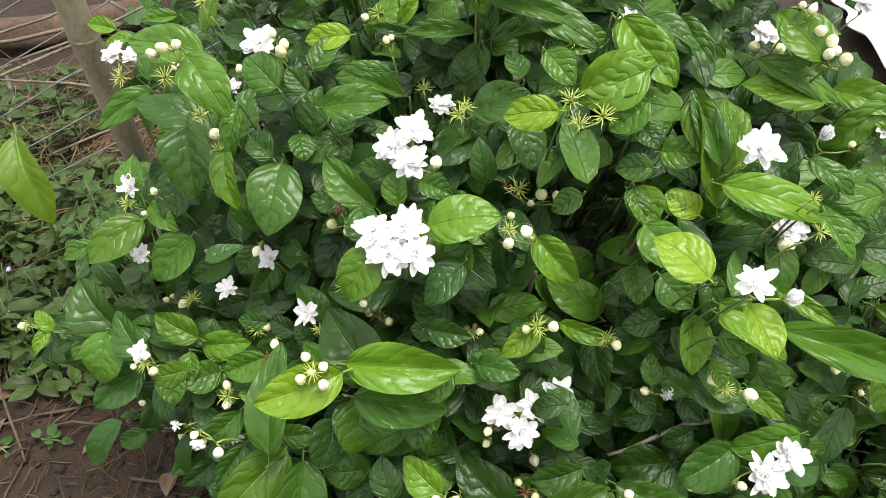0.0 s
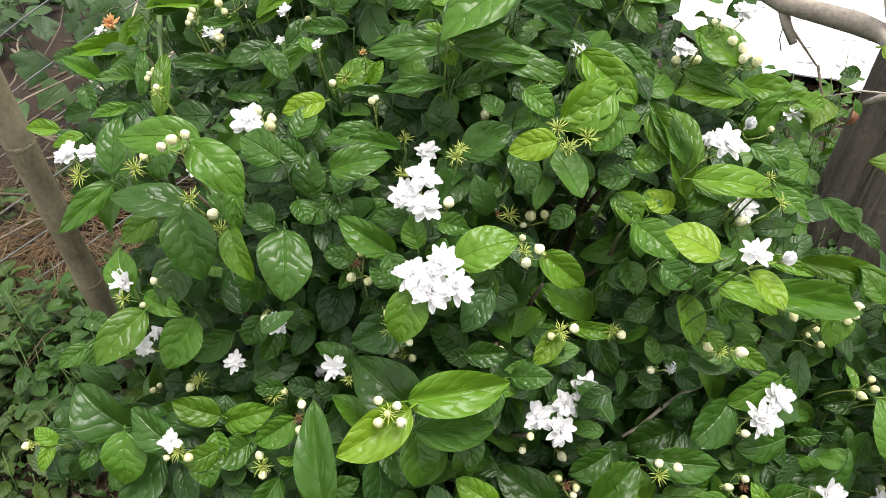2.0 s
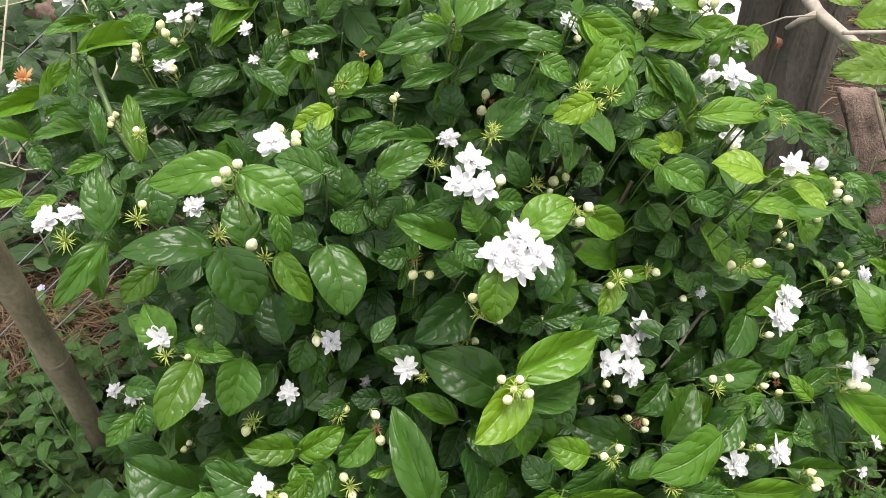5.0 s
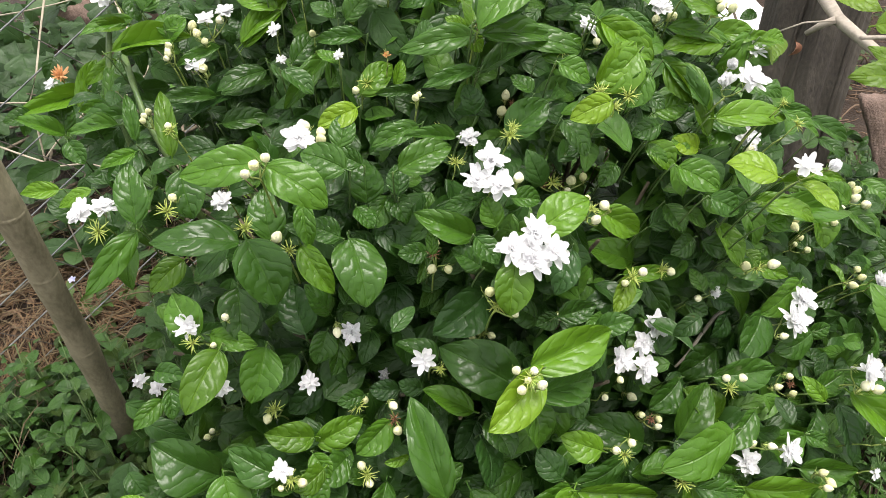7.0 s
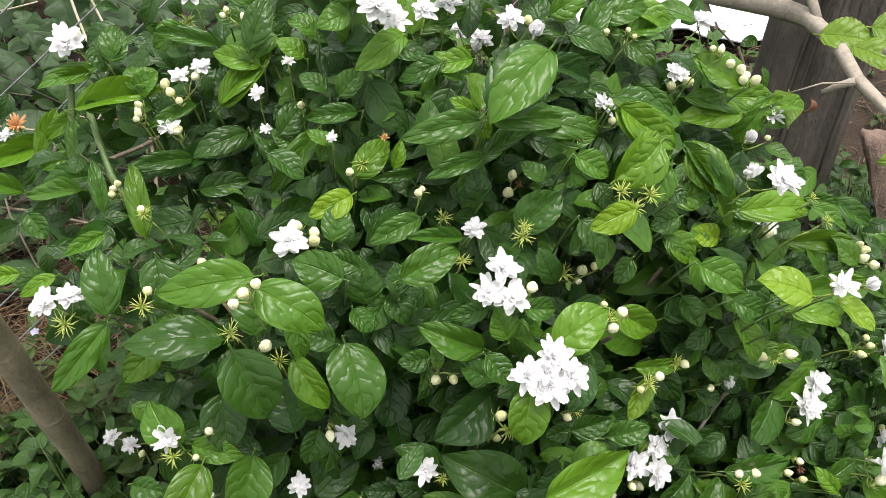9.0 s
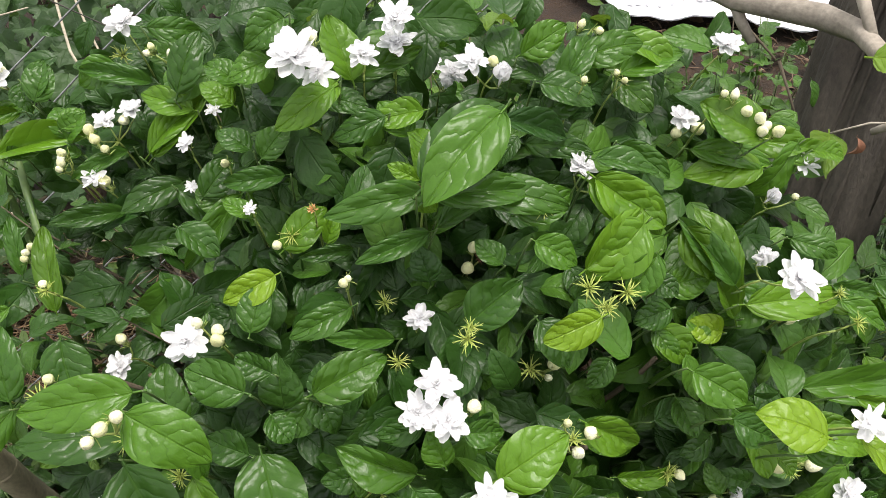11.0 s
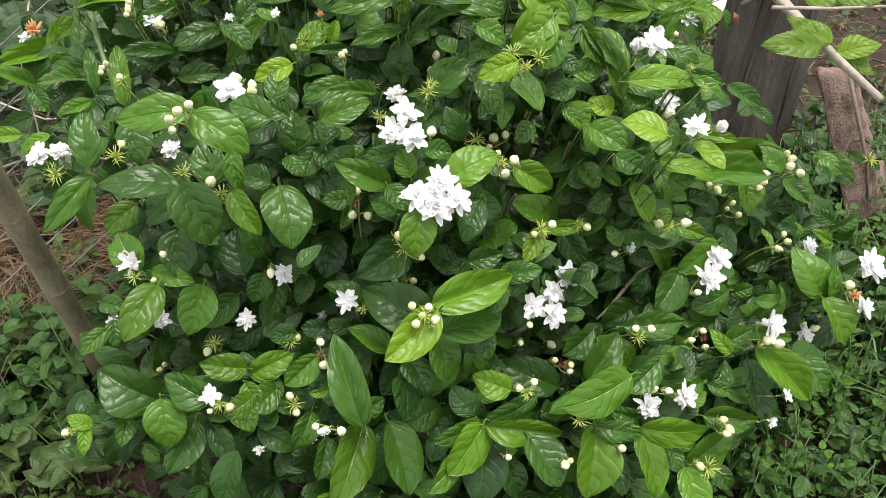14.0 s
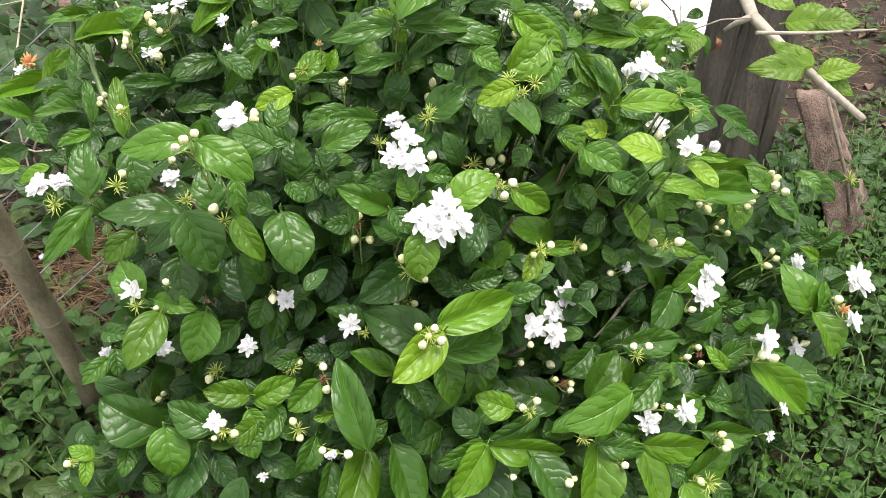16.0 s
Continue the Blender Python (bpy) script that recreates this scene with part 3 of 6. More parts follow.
leaf(-3.8, 50.7, 46.1, -10.7, 49.9, 44.9, 4.5, 2)
leaf(0.6, 48.0, 42.3, -2.9, 49.6, 44.9, 3.5, 2)
leaf(-1.3, 42.1, 47.8, 2.3, 40.9, 48.2, 2.3, 3)
leaf(-0.5, 43.1, 46.7, -2.8, 43.7, 46.4, 1.8, 3)
leaf(-9.7, 49.7, 54.5, -8.7, 51.2, 56.2, 1.2, 5)
leaf(-8.9, 52.9, 52.0, -10.8, 51.5, 50.4, 1.5, 5)
leaf(-8.9, 52.5, 52.9, -11.7, 53.2, 53.4, 2.1, 3)
leaf(-1.9, 48.0, 58.3, 0.8, 47.1, 57.5, 2.0, 4)
leaf(14.7, 49.5, 42.3, 9.6, 51.8, 45.7, 3.6, 4)
leaf(8.0, 42.8, 47.7, 4.8, 41.3, 45.6, 2.2, 7)
leaf(10.2, 46.0, 44.8, 15.0, 44.2, 44.2, 1.8, 6)
leaf(13.6, 47.0, 42.6, 14.5, 43.5, 38.9, 3.1, 4)
leaf(26.9, 42.9, 40.0, 29.7, 40.3, 38.6, 2.2, 5)
leaf(31.1, 39.4, 37.6, 25.8, 39.8, 35.0, 4.4, 4)
leaf(26.3, 40.2, 35.0, 21.0, 38.2, 32.3, 4.7, 3)
leaf(22.0, 42.1, 30.0, 15.9, 42.4, 28.6, 4.1, 3)
leaf(14.9, 36.6, 34.4, 21.8, 34.1, 33.5, 3.7, 4)
leaf(-29.7, 58.1, 47.4, -34.7, 54.6, 44.6, 3.8, 6)
leaf(-25.5, 58.2, 45.2, -28.9, 55.3, 41.7, 4.2, 5)
leaf(-22.4, 60.3, 40.5, -27.3, 59.8, 38.4, 3.0, 3)
leaf(-36.3, 59.8, 43.0, -39.7, 58.7, 41.9, 2.0, 4)
leaf(-34.3, 55.0, 34.5, -39.1, 58.6, 39.2, 5.4, 3)
leaf(-29.1, 49.1, 37.2, -32.6, 52.5, 40.1, 3.6, 4)
leaf(-35.3, 59.2, 44.3, -36.1, 57.5, 42.0, 1.8, 3)
leaf(-24.6, 51.7, 37.2, -28.9, 53.0, 39.4, 3.1, 6)
leaf(-24.6, 52.1, 35.7, -19.4, 51.4, 36.8, 3.2, 6)
leaf(-10.9, 49.3, 42.0, -13.9, 52.3, 43.9, 2.5, 3)
leaf(-5.7, 42.8, 40.3, -11.0, 48.1, 44.7, 5.3, 4)
leaf(-7.4, 36.4, 48.9, -13.8, 34.5, 47.6, 3.8, 8)
leaf(-7.4, 37.9, 48.2, 1.4, 37.6, 48.0, 3.8, 6)
leaf(-16.1, 40.4, 33.4, -15.2, 47.5, 40.9, 3.9, 4)
leaf(-6.6, 39.4, 42.8, -7.3, 36.4, 38.6, 3.8, 4)
leaf(-2.3, 39.8, 41.4, -2.2, 37.2, 38.7, 2.8, 3)
leaf(-8.5, 44.5, 36.3, -8.5, 40.3, 34.2, 3.5, 3)
leaf(-6.8, 41.3, 30.1, -11.6, 41.2, 30.0, 3.6, 2)
leaf(-8.3, 47.5, 32.7, -12.0, 45.8, 30.6, 3.5, 1)
leaf(-9.5, 45.6, 36.9, -13.3, 48.9, 39.6, 2.6, 4)
leaf(-17.3, 49.1, 37.3, -21.6, 48.7, 35.4, 3.1, 5)
leaf(-17.6, 59.6, 40.8, -20.0, 57.6, 38.1, 3.1, 2)
leaf(-20.5, 59.5, 35.6, -25.4, 59.2, 34.2, 3.3, 2)
leaf(-14.8, 51.9, 37.8, -17.5, 53.4, 38.3, 2.3, 1)
leaf(-18.0, 53.7, 37.4, -21.0, 53.9, 37.7, 2.1, 3)
leaf(-22.5, 51.3, 35.2, -23.8, 49.4, 32.5, 2.6, 3)
leaf(-25.4, 50.7, 36.3, -24.8, 48.4, 34.5, 2.2, 4)
leaf(-25.0, 48.5, 36.0, -28.5, 47.7, 35.9, 2.7, 5)
leaf(-12.7, 50.2, 38.0, -14.8, 51.7, 39.0, 2.1, 2)
leaf(-0.2, 36.5, 33.2, -3.5, 39.0, 35.2, 3.1, 6)
leaf(-15.2, 43.4, 30.3, -21.3, 37.8, 26.7, 5.1, 5)
leaf(-13.0, 41.1, 31.8, -13.9, 35.6, 25.7, 4.9, 3)
leaf(-4.2, 35.7, 30.9, -9.8, 33.7, 28.3, 4.9, 5)
leaf(-7.6, 35.7, 28.3, -12.6, 33.6, 27.5, 3.2, 4)
leaf(-3.5, 37.0, 27.9, -7.9, 31.7, 23.9, 5.4, 2)
leaf(-3.2, 34.8, 25.6, -3.2, 30.9, 22.4, 3.2, 2)
leaf(-4.4, 35.2, 31.3, 3.4, 32.1, 28.1, 3.1, 5)
leaf(2.4, 35.4, 31.7, -3.8, 36.0, 30.5, 3.1, 4)
leaf(-0.6, 32.8, 29.7, 0.3, 28.0, 25.9, 4.4, 4)
leaf(6.8, 30.9, 28.9, 2.6, 26.4, 23.6, 5.0, 5)
leaf(11.5, 28.8, 27.2, 10.2, 23.6, 21.8, 4.6, 6)
leaf(9.4, 26.9, 30.4, 15.7, 23.0, 30.3, 3.9, 6)
leaf(20.0, 28.1, 24.3, 25.4, 24.7, 23.6, 3.3, 5)
leaf(17.1, 27.1, 17.7, 24.0, 26.5, 20.3, 5.5, 4)
leaf(16.1, 26.1, 19.8, 14.8, 21.1, 16.1, 3.7, 5)
leaf(28.7, 29.5, 29.6, 31.3, 22.9, 25.0, 4.0, 5)
leaf(33.4, 26.8, 27.5, 34.2, 22.9, 24.6, 3.7, 4)
leaf(43.2, 32.1, 28.0, 43.2, 27.6, 23.6, 4.1, 5)
leaf(44.0, 32.4, 27.2, 43.5, 37.9, 32.4, 4.9, 5)
leaf(29.3, 30.0, 33.0, 33.7, 31.0, 35.1, 3.7, 4)
leaf(12.5, 38.9, 33.5, 7.9, 38.5, 32.0, 3.6, 3)
leaf(10.7, 29.8, 35.2, 2.2, 30.3, 34.7, 4.6, 5)
leaf(14.6, 34.9, 29.5, 12.2, 37.8, 33.4, 4.0, 5)
leaf(16.5, 32.2, 32.1, 11.1, 31.2, 30.8, 3.1, 4)
leaf(18.5, 27.6, 31.5, 14.8, 29.3, 30.5, 2.8, 4)
leaf(6.4, 37.6, 28.6, 1.4, 41.8, 31.9, 4.4, 2)
leaf(-10.8, 30.8, 23.5, 0.5, 27.8, 22.6, 4.1, 5)
leaf(-16.6, 38.3, 24.2, -20.3, 37.0, 23.0, 3.1, 3)
leaf(-21.1, 39.4, 26.3, -26.5, 39.8, 24.1, 4.1, 5)
leaf(-19.4, 44.0, 30.2, -22.1, 41.4, 27.4, 2.8, 3)
leaf(-19.8, 45.9, 32.8, -23.4, 44.0, 30.2, 3.1, 4)
leaf(-33.8, 51.8, 37.8, -34.9, 49.2, 33.0, 4.2, 4)
leaf(-27.1, 49.1, 36.0, -26.4, 46.5, 33.2, 2.9, 5)
leaf(-31.6, 52.4, 32.6, -36.1, 48.7, 30.1, 3.8, 2)
leaf(-33.1, 55.4, 23.7, -34.9, 53.2, 19.3, 2.4, 3)
leaf(-33.9, 52.1, 21.9, -36.9, 51.2, 20.4, 2.6, 3)
leaf(-29.9, 55.7, 13.8, -33.5, 53.2, 12.0, 3.1, 3)
leaf(-26.1, 50.2, 18.9, -29.8, 48.4, 16.6, 2.9, 2)
leaf(-41.5, 55.2, 34.9, -43.4, 56.6, 36.5, 1.7, 5)
leaf(-42.1, 55.6, 35.0, -43.3, 53.5, 33.1, 1.5, 5)
leaf(-37.9, 56.4, 33.4, -39.8, 53.9, 31.7, 2.2, 2)
leaf(-38.2, 56.1, 28.3, -37.3, 54.2, 26.7, 2.0, 3)
leaf(50.0, 45.0, 23.2, 45.4, 46.4, 22.0, 2.9, 4)
leaf(77.6, 61.6, 22.3, 80.4, 55.2, 18.6, 5.0, 4)
leaf(49.7, 48.7, 35.3, 50.1, 51.8, 38.7, 3.4, 5)
leaf(47.3, 49.8, 34.7, 48.0, 53.7, 38.2, 2.8, 4)
leaf(52.4, 47.8, 33.1, 53.9, 44.7, 30.5, 3.1, 4)
leaf(42.2, 45.3, 39.0, 40.4, 43.9, 35.7, 3.0, 5)
leaf(2.5, 27.6, 18.0, 9.0, 25.8, 18.6, 4.2, 2)
leaf(-16.9, 35.4, 22.3, -12.7, 35.2, 23.1, 3.2, 2)
leaf(2.1, 57.9, 71.5, 10.3, 60.0, 74.0, 5.0, 4)
leaf(1.1, 70.1, 74.7, -2.9, 69.7, 72.6, 2.7, 6)
leaf(-22.0, 97.5, 69.5, -19.6, 99.0, 72.3, 2.7, 4)
leaf(-24.0, 99.7, 67.6, -29.0, 99.9, 68.1, 1.8, 5)
leaf(37.4, 59.2, 58.7, 43.0, 56.5, 58.3, 2.5, 6)
leaf(2.7, 72.8, 73.2, 9.6, 72.5, 73.8, 2.1, 5)
leaf(5.3, 67.3, 69.6, 4.0, 69.9, 72.0, 2.7, 5)
leaf(0.4, 72.1, 72.6, 3.1, 69.9, 71.7, 2.3, 3)
leaf(2.1, 61.4, 69.3, 3.6, 60.1, 67.2, 2.1, 6)
leaf(13.9, 54.8, 68.8, 17.6, 52.0, 64.3, 3.3, 5)
leaf(16.4, 58.2, 67.7, 20.7, 55.7, 66.0, 2.1, 4)
leaf(29.9, 56.1, 64.2, 28.6, 59.2, 67.6, 3.6, 5)
leaf(31.2, 56.7, 61.6, 28.0, 58.9, 62.8, 2.6, 6)
leaf(23.6, 64.7, 69.7, 30.0, 64.1, 69.8, 2.9, 4)
leaf(14.8, 63.0, 72.7, 18.4, 60.7, 70.7, 2.9, 3)
leaf(19.5, 64.5, 72.6, 24.5, 62.8, 72.9, 2.8, 4)
leaf(10.8, 62.1, 71.4, 15.5, 60.4, 68.8, 2.3, 2)
leaf(-5.7, 86.8, 71.1, -11.5, 87.2, 70.2, 3.3, 4)
leaf(-13.7, 85.5, 65.6, -6.8, 86.6, 69.6, 2.4, 5)
leaf(-5.8, 78.8, 71.3, -7.6, 80.7, 73.3, 2.4, 5)
leaf(-13.4, 93.8, 71.7, -17.4, 93.9, 70.8, 3.1, 4)
leaf(-20.3, 93.0, 66.6, -20.4, 95.2, 69.1, 2.6, 4)
leaf(-20.5, 93.1, 67.6, -17.9, 94.0, 68.4, 2.2, 4)
leaf(-27.2, 94.8, 66.5, -17.8, 93.4, 66.3, 2.9, 5)
leaf(-28.6, 98.9, 59.4, -33.2, 98.8, 59.0, 1.9, 5)
leaf(-33.0, 101.8, 58.5, -28.9, 104.4, 63.1, 2.0, 5)
leaf(-6.4, 72.5, 70.3, -8.1, 74.4, 71.9, 2.2, 3)
leaf(-9.7, 74.7, 64.3, -11.5, 76.6, 66.1, 2.4, 4)
leaf(-5.4, 75.3, 74.6, -7.1, 77.2, 76.2, 2.2, 5)
leaf(-2.9, 72.3, 77.0, -6.3, 72.3, 76.6, 2.5, 5)
leaf(-7.8, 89.3, 71.9, -10.5, 91.1, 73.6, 2.6, 5)
leaf(-11.8, 88.4, 67.9, -10.5, 86.2, 65.6, 2.5, 3)
leaf(-11.0, 87.0, 60.5, -17.7, 86.1, 60.9, 3.1, 2)
leaf(-6.1, 70.4, 70.4, -3.3, 70.8, 72.2, 2.3, 3)
leaf(3.0, 72.1, 73.2, 3.0, 75.3, 77.7, 3.4, 5)
leaf(0.7, 69.6, 74.6, -4.7, 68.8, 73.3, 2.7, 6)
leaf(8.9, 58.6, 74.6, 1.3, 56.6, 71.1, 4.3, 4)
leaf(13.6, 55.2, 68.5, 18.0, 51.5, 64.6, 3.6, 5)
leaf(15.5, 51.1, 66.3, 10.5, 51.1, 63.6, 4.0, 5)
leaf(19.5, 51.5, 63.7, 21.0, 48.2, 59.9, 3.0, 6)
leaf(31.2, 55.6, 65.0, 28.0, 59.5, 67.7, 4.0, 6)
leaf(32.5, 55.9, 61.3, 25.8, 58.3, 61.8, 3.3, 6)
leaf(39.0, 57.6, 59.9, 34.5, 58.1, 55.4, 3.2, 5)
leaf(-21.9, 96.8, 69.4, -19.4, 98.6, 71.9, 2.9, 4)
leaf(-26.2, 94.5, 65.9, -21.1, 94.5, 66.6, 2.4, 4)
leaf(-11.0, 91.3, 70.0, -16.7, 93.8, 72.5, 2.0, 4)
leaf(-9.6, 84.6, 71.2, -5.8, 86.5, 75.3, 3.1, 4)
leaf(-0.9, 72.5, 79.6, -4.5, 71.8, 78.6, 2.6, 4)
leaf(6.8, 67.7, 71.1, 2.8, 69.1, 71.0, 2.4, 5)
leaf(15.7, 67.2, 73.0, 19.8, 66.6, 74.5, 2.8, 4)
leaf(14.3, 62.7, 70.1, 19.0, 62.3, 71.2, 2.7, 3)
leaf(23.5, 65.0, 69.3, 24.7, 61.5, 67.1, 2.9, 4)
leaf(25.2, 66.2, 71.8, 28.4, 63.5, 69.2, 2.9, 5)
leaf(35.6, 40.0, 26.5, 38.5, 38.9, 27.1, 2.4, 3)
leaf(31.3, 36.7, 31.6, 26.0, 37.2, 31.1, 3.8, 3)
leaf(25.9, 32.0, 29.2, 30.1, 31.4, 30.1, 3.2, 3)
leaf(25.5, 30.2, 29.6, 24.4, 32.8, 31.9, 1.8, 6)
leaf(53.5, 33.0, 30.0, 49.4, 34.4, 27.6, 3.2, 4)
leaf(44.1, 31.9, 27.3, 47.1, 33.7, 30.5, 3.5, 4)
leaf(58.8, 43.5, 26.2, 57.4, 45.8, 27.9, 2.4, 4)
leaf(60.3, 43.3, 24.6, 64.3, 43.0, 25.7, 2.7, 4)
leaf(52.0, 38.6, 28.8, 49.6, 40.3, 30.8, 1.7, 6)
leaf(45.3, 42.1, 27.4, 45.9, 45.4, 30.0, 1.7, 6)
leaf(18.1, 42.0, 41.1, 18.2, 44.3, 42.9, 1.8, 5)
leaf(21.4, 41.8, 40.3, 18.8, 43.4, 42.0, 2.3, 3)
leaf(17.1, 43.5, 38.9, 18.8, 41.7, 37.7, 2.1, 3)
leaf(21.8, 44.0, 37.2, 23.8, 42.3, 35.8, 2.3, 2)
leaf(21.9, 40.8, 45.5, 22.7, 39.2, 44.1, 1.7, 5)
leaf(20.0, 37.4, 51.6, 23.0, 36.6, 51.7, 2.3, 4)
leaf(-17.2, 45.8, 35.1, -19.7, 46.3, 35.2, 1.2, 5)
leaf(-4.6, 37.3, 31.2, -5.7, 40.0, 33.9, 3.0, 1)
leaf(-15.8, 44.4, 31.0, -12.2, 44.0, 32.0, 2.7, 2)
leaf(-5.6, 32.5, 21.2, -10.3, 33.7, 23.2, 3.8, 2)
leaf(12.0, 29.7, 27.6, 8.8, 30.8, 29.7, 2.7, 3)
leaf(8.8, 30.2, 23.4, 7.2, 26.2, 20.9, 3.5, 2)
leaf(14.4, 27.2, 23.8, 14.1, 25.1, 22.2, 2.0, 3)
leaf(14.4, 26.4, 24.5, 17.4, 25.9, 24.8, 2.1, 5)
leaf(25.9, 31.2, 27.7, 22.7, 29.4, 26.4, 3.0, 2)
leaf(21.8, 29.7, 27.2, 24.0, 27.8, 25.9, 1.8, 3)
leaf(28.9, 30.4, 26.8, 26.9, 26.1, 22.8, 2.9, 2)
leaf(20.9, 26.1, 16.5, 21.8, 23.5, 14.2, 2.7, 2)
leaf(-11.1, 75.4, 65.9, -7.6, 76.6, 67.8, 2.7, 3)
leaf(-4.9, 69.6, 68.8, -9.5, 71.3, 69.0, 1.9, 3)
leaf(-8.5, 68.5, 67.0, -9.9, 70.4, 68.3, 1.6, 5)
leaf(-4.0, 65.3, 64.2, -2.3, 66.5, 66.2, 1.4, 5)
leaf(-2.3, 64.2, 63.6, -6.5, 65.0, 64.3, 1.3, 4)
leaf(6.7, 56.5, 63.1, 5.6, 58.5, 64.6, 2.0, 3)
leaf(1.9, 59.9, 61.0, 2.0, 61.4, 63.8, 2.4, 1)
leaf(3.5, 62.4, 68.8, 1.7, 63.8, 70.2, 1.5, 5)
leaf(5.3, 63.3, 68.2, 7.5, 63.7, 70.6, 2.4, 5)
leaf(15.6, 49.7, 64.4, 12.8, 49.5, 61.9, 2.7, 4)
leaf(17.4, 50.4, 59.5, 20.9, 49.3, 59.9, 2.7, 4)
leaf(16.6, 48.8, 59.0, 13.7, 49.5, 58.5, 2.3, 3)
leaf(11.3, 49.1, 56.4, 8.9, 48.8, 54.9, 2.1, 2)
leaf(16.1, 46.6, 50.9, 15.9, 43.8, 49.0, 2.6, 3)
leaf(18.3, 44.3, 46.9, 15.2, 44.3, 46.1, 2.4, 3)
leaf(14.4, 47.0, 48.6, 18.0, 46.7, 48.7, 2.6, 2)
leaf(20.0, 43.6, 35.3, 16.3, 43.4, 34.9, 2.8, 2)
leaf(23.3, 42.5, 34.4, 20.3, 41.9, 32.9, 2.6, 2)
leaf(0.7, 38.6, 46.5, -1.6, 37.4, 44.6, 2.2, 3)
leaf(21.5, 47.5, 59.9, 19.6, 52.0, 64.4, 2.3, 4)
leaf(18.0, 47.1, 55.7, 19.4, 48.8, 57.2, 2.0, 5)
leaf(22.2, 47.1, 56.3, 20.9, 49.3, 57.7, 2.2, 4)
leaf(15.5, 44.9, 56.4, 18.0, 41.7, 54.3, 3.3, 4)
leaf(16.1, 41.0, 54.5, 18.3, 39.1, 52.9, 2.5, 4)
leaf(19.8, 37.6, 53.9, 24.4, 35.2, 51.8, 2.4, 5)
leaf(28.0, 44.2, 58.8, 31.4, 42.5, 57.2, 1.6, 3)
leaf(35.1, 45.3, 54.7, 36.9, 41.7, 52.8, 2.1, 3)
leaf(46.0, 50.8, 46.3, 47.2, 47.6, 44.7, 1.8, 3)
leaf(22.9, 37.3, 56.4, 26.2, 34.7, 55.4, 1.3, 6)
leaf(51.2, 52.2, 34.3, 49.3, 54.8, 36.8, 2.9, 4)
leaf(52.0, 48.2, 35.4, 49.7, 51.3, 38.8, 3.1, 4)
leaf(15.3, 48.8, 57.3, 15.9, 47.0, 54.9, 2.0, 4)
leaf(23.1, 48.3, 57.5, 26.7, 46.2, 56.0, 2.7, 3)
leaf(28.8, 49.0, 59.7, 31.8, 46.5, 58.1, 2.0, 3)
leaf(15.1, 49.7, 62.4, 16.4, 48.1, 61.1, 1.9, 4)
leaf(-9.7, 88.6, 76.0, -5.2, 88.0, 74.4, 2.2, 3)
leaf(-12.7, 78.7, 65.5, -9.1, 75.8, 61.6, 2.7, 3)
leaf(-19.8, 89.3, 58.1, -25.0, 90.0, 60.7, 2.0, 2)
leaf(17.3, 66.2, 70.8, 13.8, 69.2, 72.5, 2.0, 3)
leaf(13.1, 63.2, 67.8, 16.6, 58.9, 67.8, 2.2, 3)
leaf(19.4, 58.9, 67.3, 22.0, 55.9, 64.6, 2.2, 4)
leaf(17.0, 63.9, 70.9, 21.7, 65.7, 74.1, 2.5, 4)
leaf(3.6, 67.9, 71.7, -0.7, 68.7, 70.9, 2.2, 3)
leaf(-4.6, 59.8, 62.2, -9.7, 60.1, 61.5, 2.3, 2)
leaf(-3.2, 54.9, 62.3, -7.6, 56.9, 63.2, 1.5, 3)
leaf(-11.8, 58.0, 61.1, -13.7, 59.6, 62.6, 2.0, 3)
leaf(-8.4, 72.0, 67.0, -14.7, 70.0, 63.6, 2.3, 5)
leaf(-21.1, 87.6, 59.0, -13.5, 87.4, 60.5, 2.4, 2)
leaf(-29.4, 78.9, 60.2, -33.4, 78.3, 59.8, 1.7, 4)
leaf(-38.6, 104.3, 58.2, -42.2, 104.3, 58.6, 2.7, 3)
leaf(-35.5, 88.2, 59.9, -34.8, 86.2, 57.5, 2.4, 3)
leaf(-7.0, 37.7, 44.7, 0.5, 38.5, 42.0, 3.8, 3)
leaf(-10.0, 43.1, 35.4, -11.2, 39.8, 32.1, 4.7, 2)
leaf(-30.0, 60.8, 47.4, -26.3, 57.6, 46.5, 2.4, 4)
leaf(-35.9, 61.3, 45.5, -33.6, 58.9, 45.4, 2.1, 3)
leaf(-19.0, 58.7, 43.3, -21.3, 57.8, 40.6, 2.9, 2)
leaf(-13.0, 58.3, 56.8, -12.4, 56.4, 55.1, 2.6, 3)
leaf(8.8, 34.9, 30.5, 14.4, 36.8, 33.8, 4.1, 5)
leaf(29.6, 31.7, 29.8, 34.4, 28.8, 28.4, 2.2, 3)
leaf(2.7, 41.6, 44.3, 6.2, 39.9, 45.0, 2.4, 3)
leaf(-22.4, 49.9, 34.3, -26.0, 48.3, 34.6, 3.3, 3)
leaf(-18.3, 57.3, 46.3, -20.0, 57.5, 50.8, 2.4, 2)
leaf(-30.4, 53.6, 29.3, -29.7, 49.9, 26.2, 2.7, 2)
leaf(-4.0, 36.6, 30.1, -9.7, 37.2, 29.8, 2.8, 5)
leaf(6.3, 30.0, 29.5, 10.8, 27.4, 27.9, 2.5, 4)
leaf(-29.8, 90.4, 59.3, -35.5, 95.2, 58.4, 2.5, 4)
leaf(-8.8, 85.0, 69.1, -12.5, 88.5, 70.6, 2.7, 5)
leaf(4.1, 62.1, 69.2, 5.8, 66.9, 70.7, 3.1, 5)
leaf(7.0, 60.1, 67.9, 12.6, 56.1, 66.1, 3.1, 3)
leaf(21.7, 47.1, 56.5, 19.8, 51.2, 63.8, 2.9, 5)
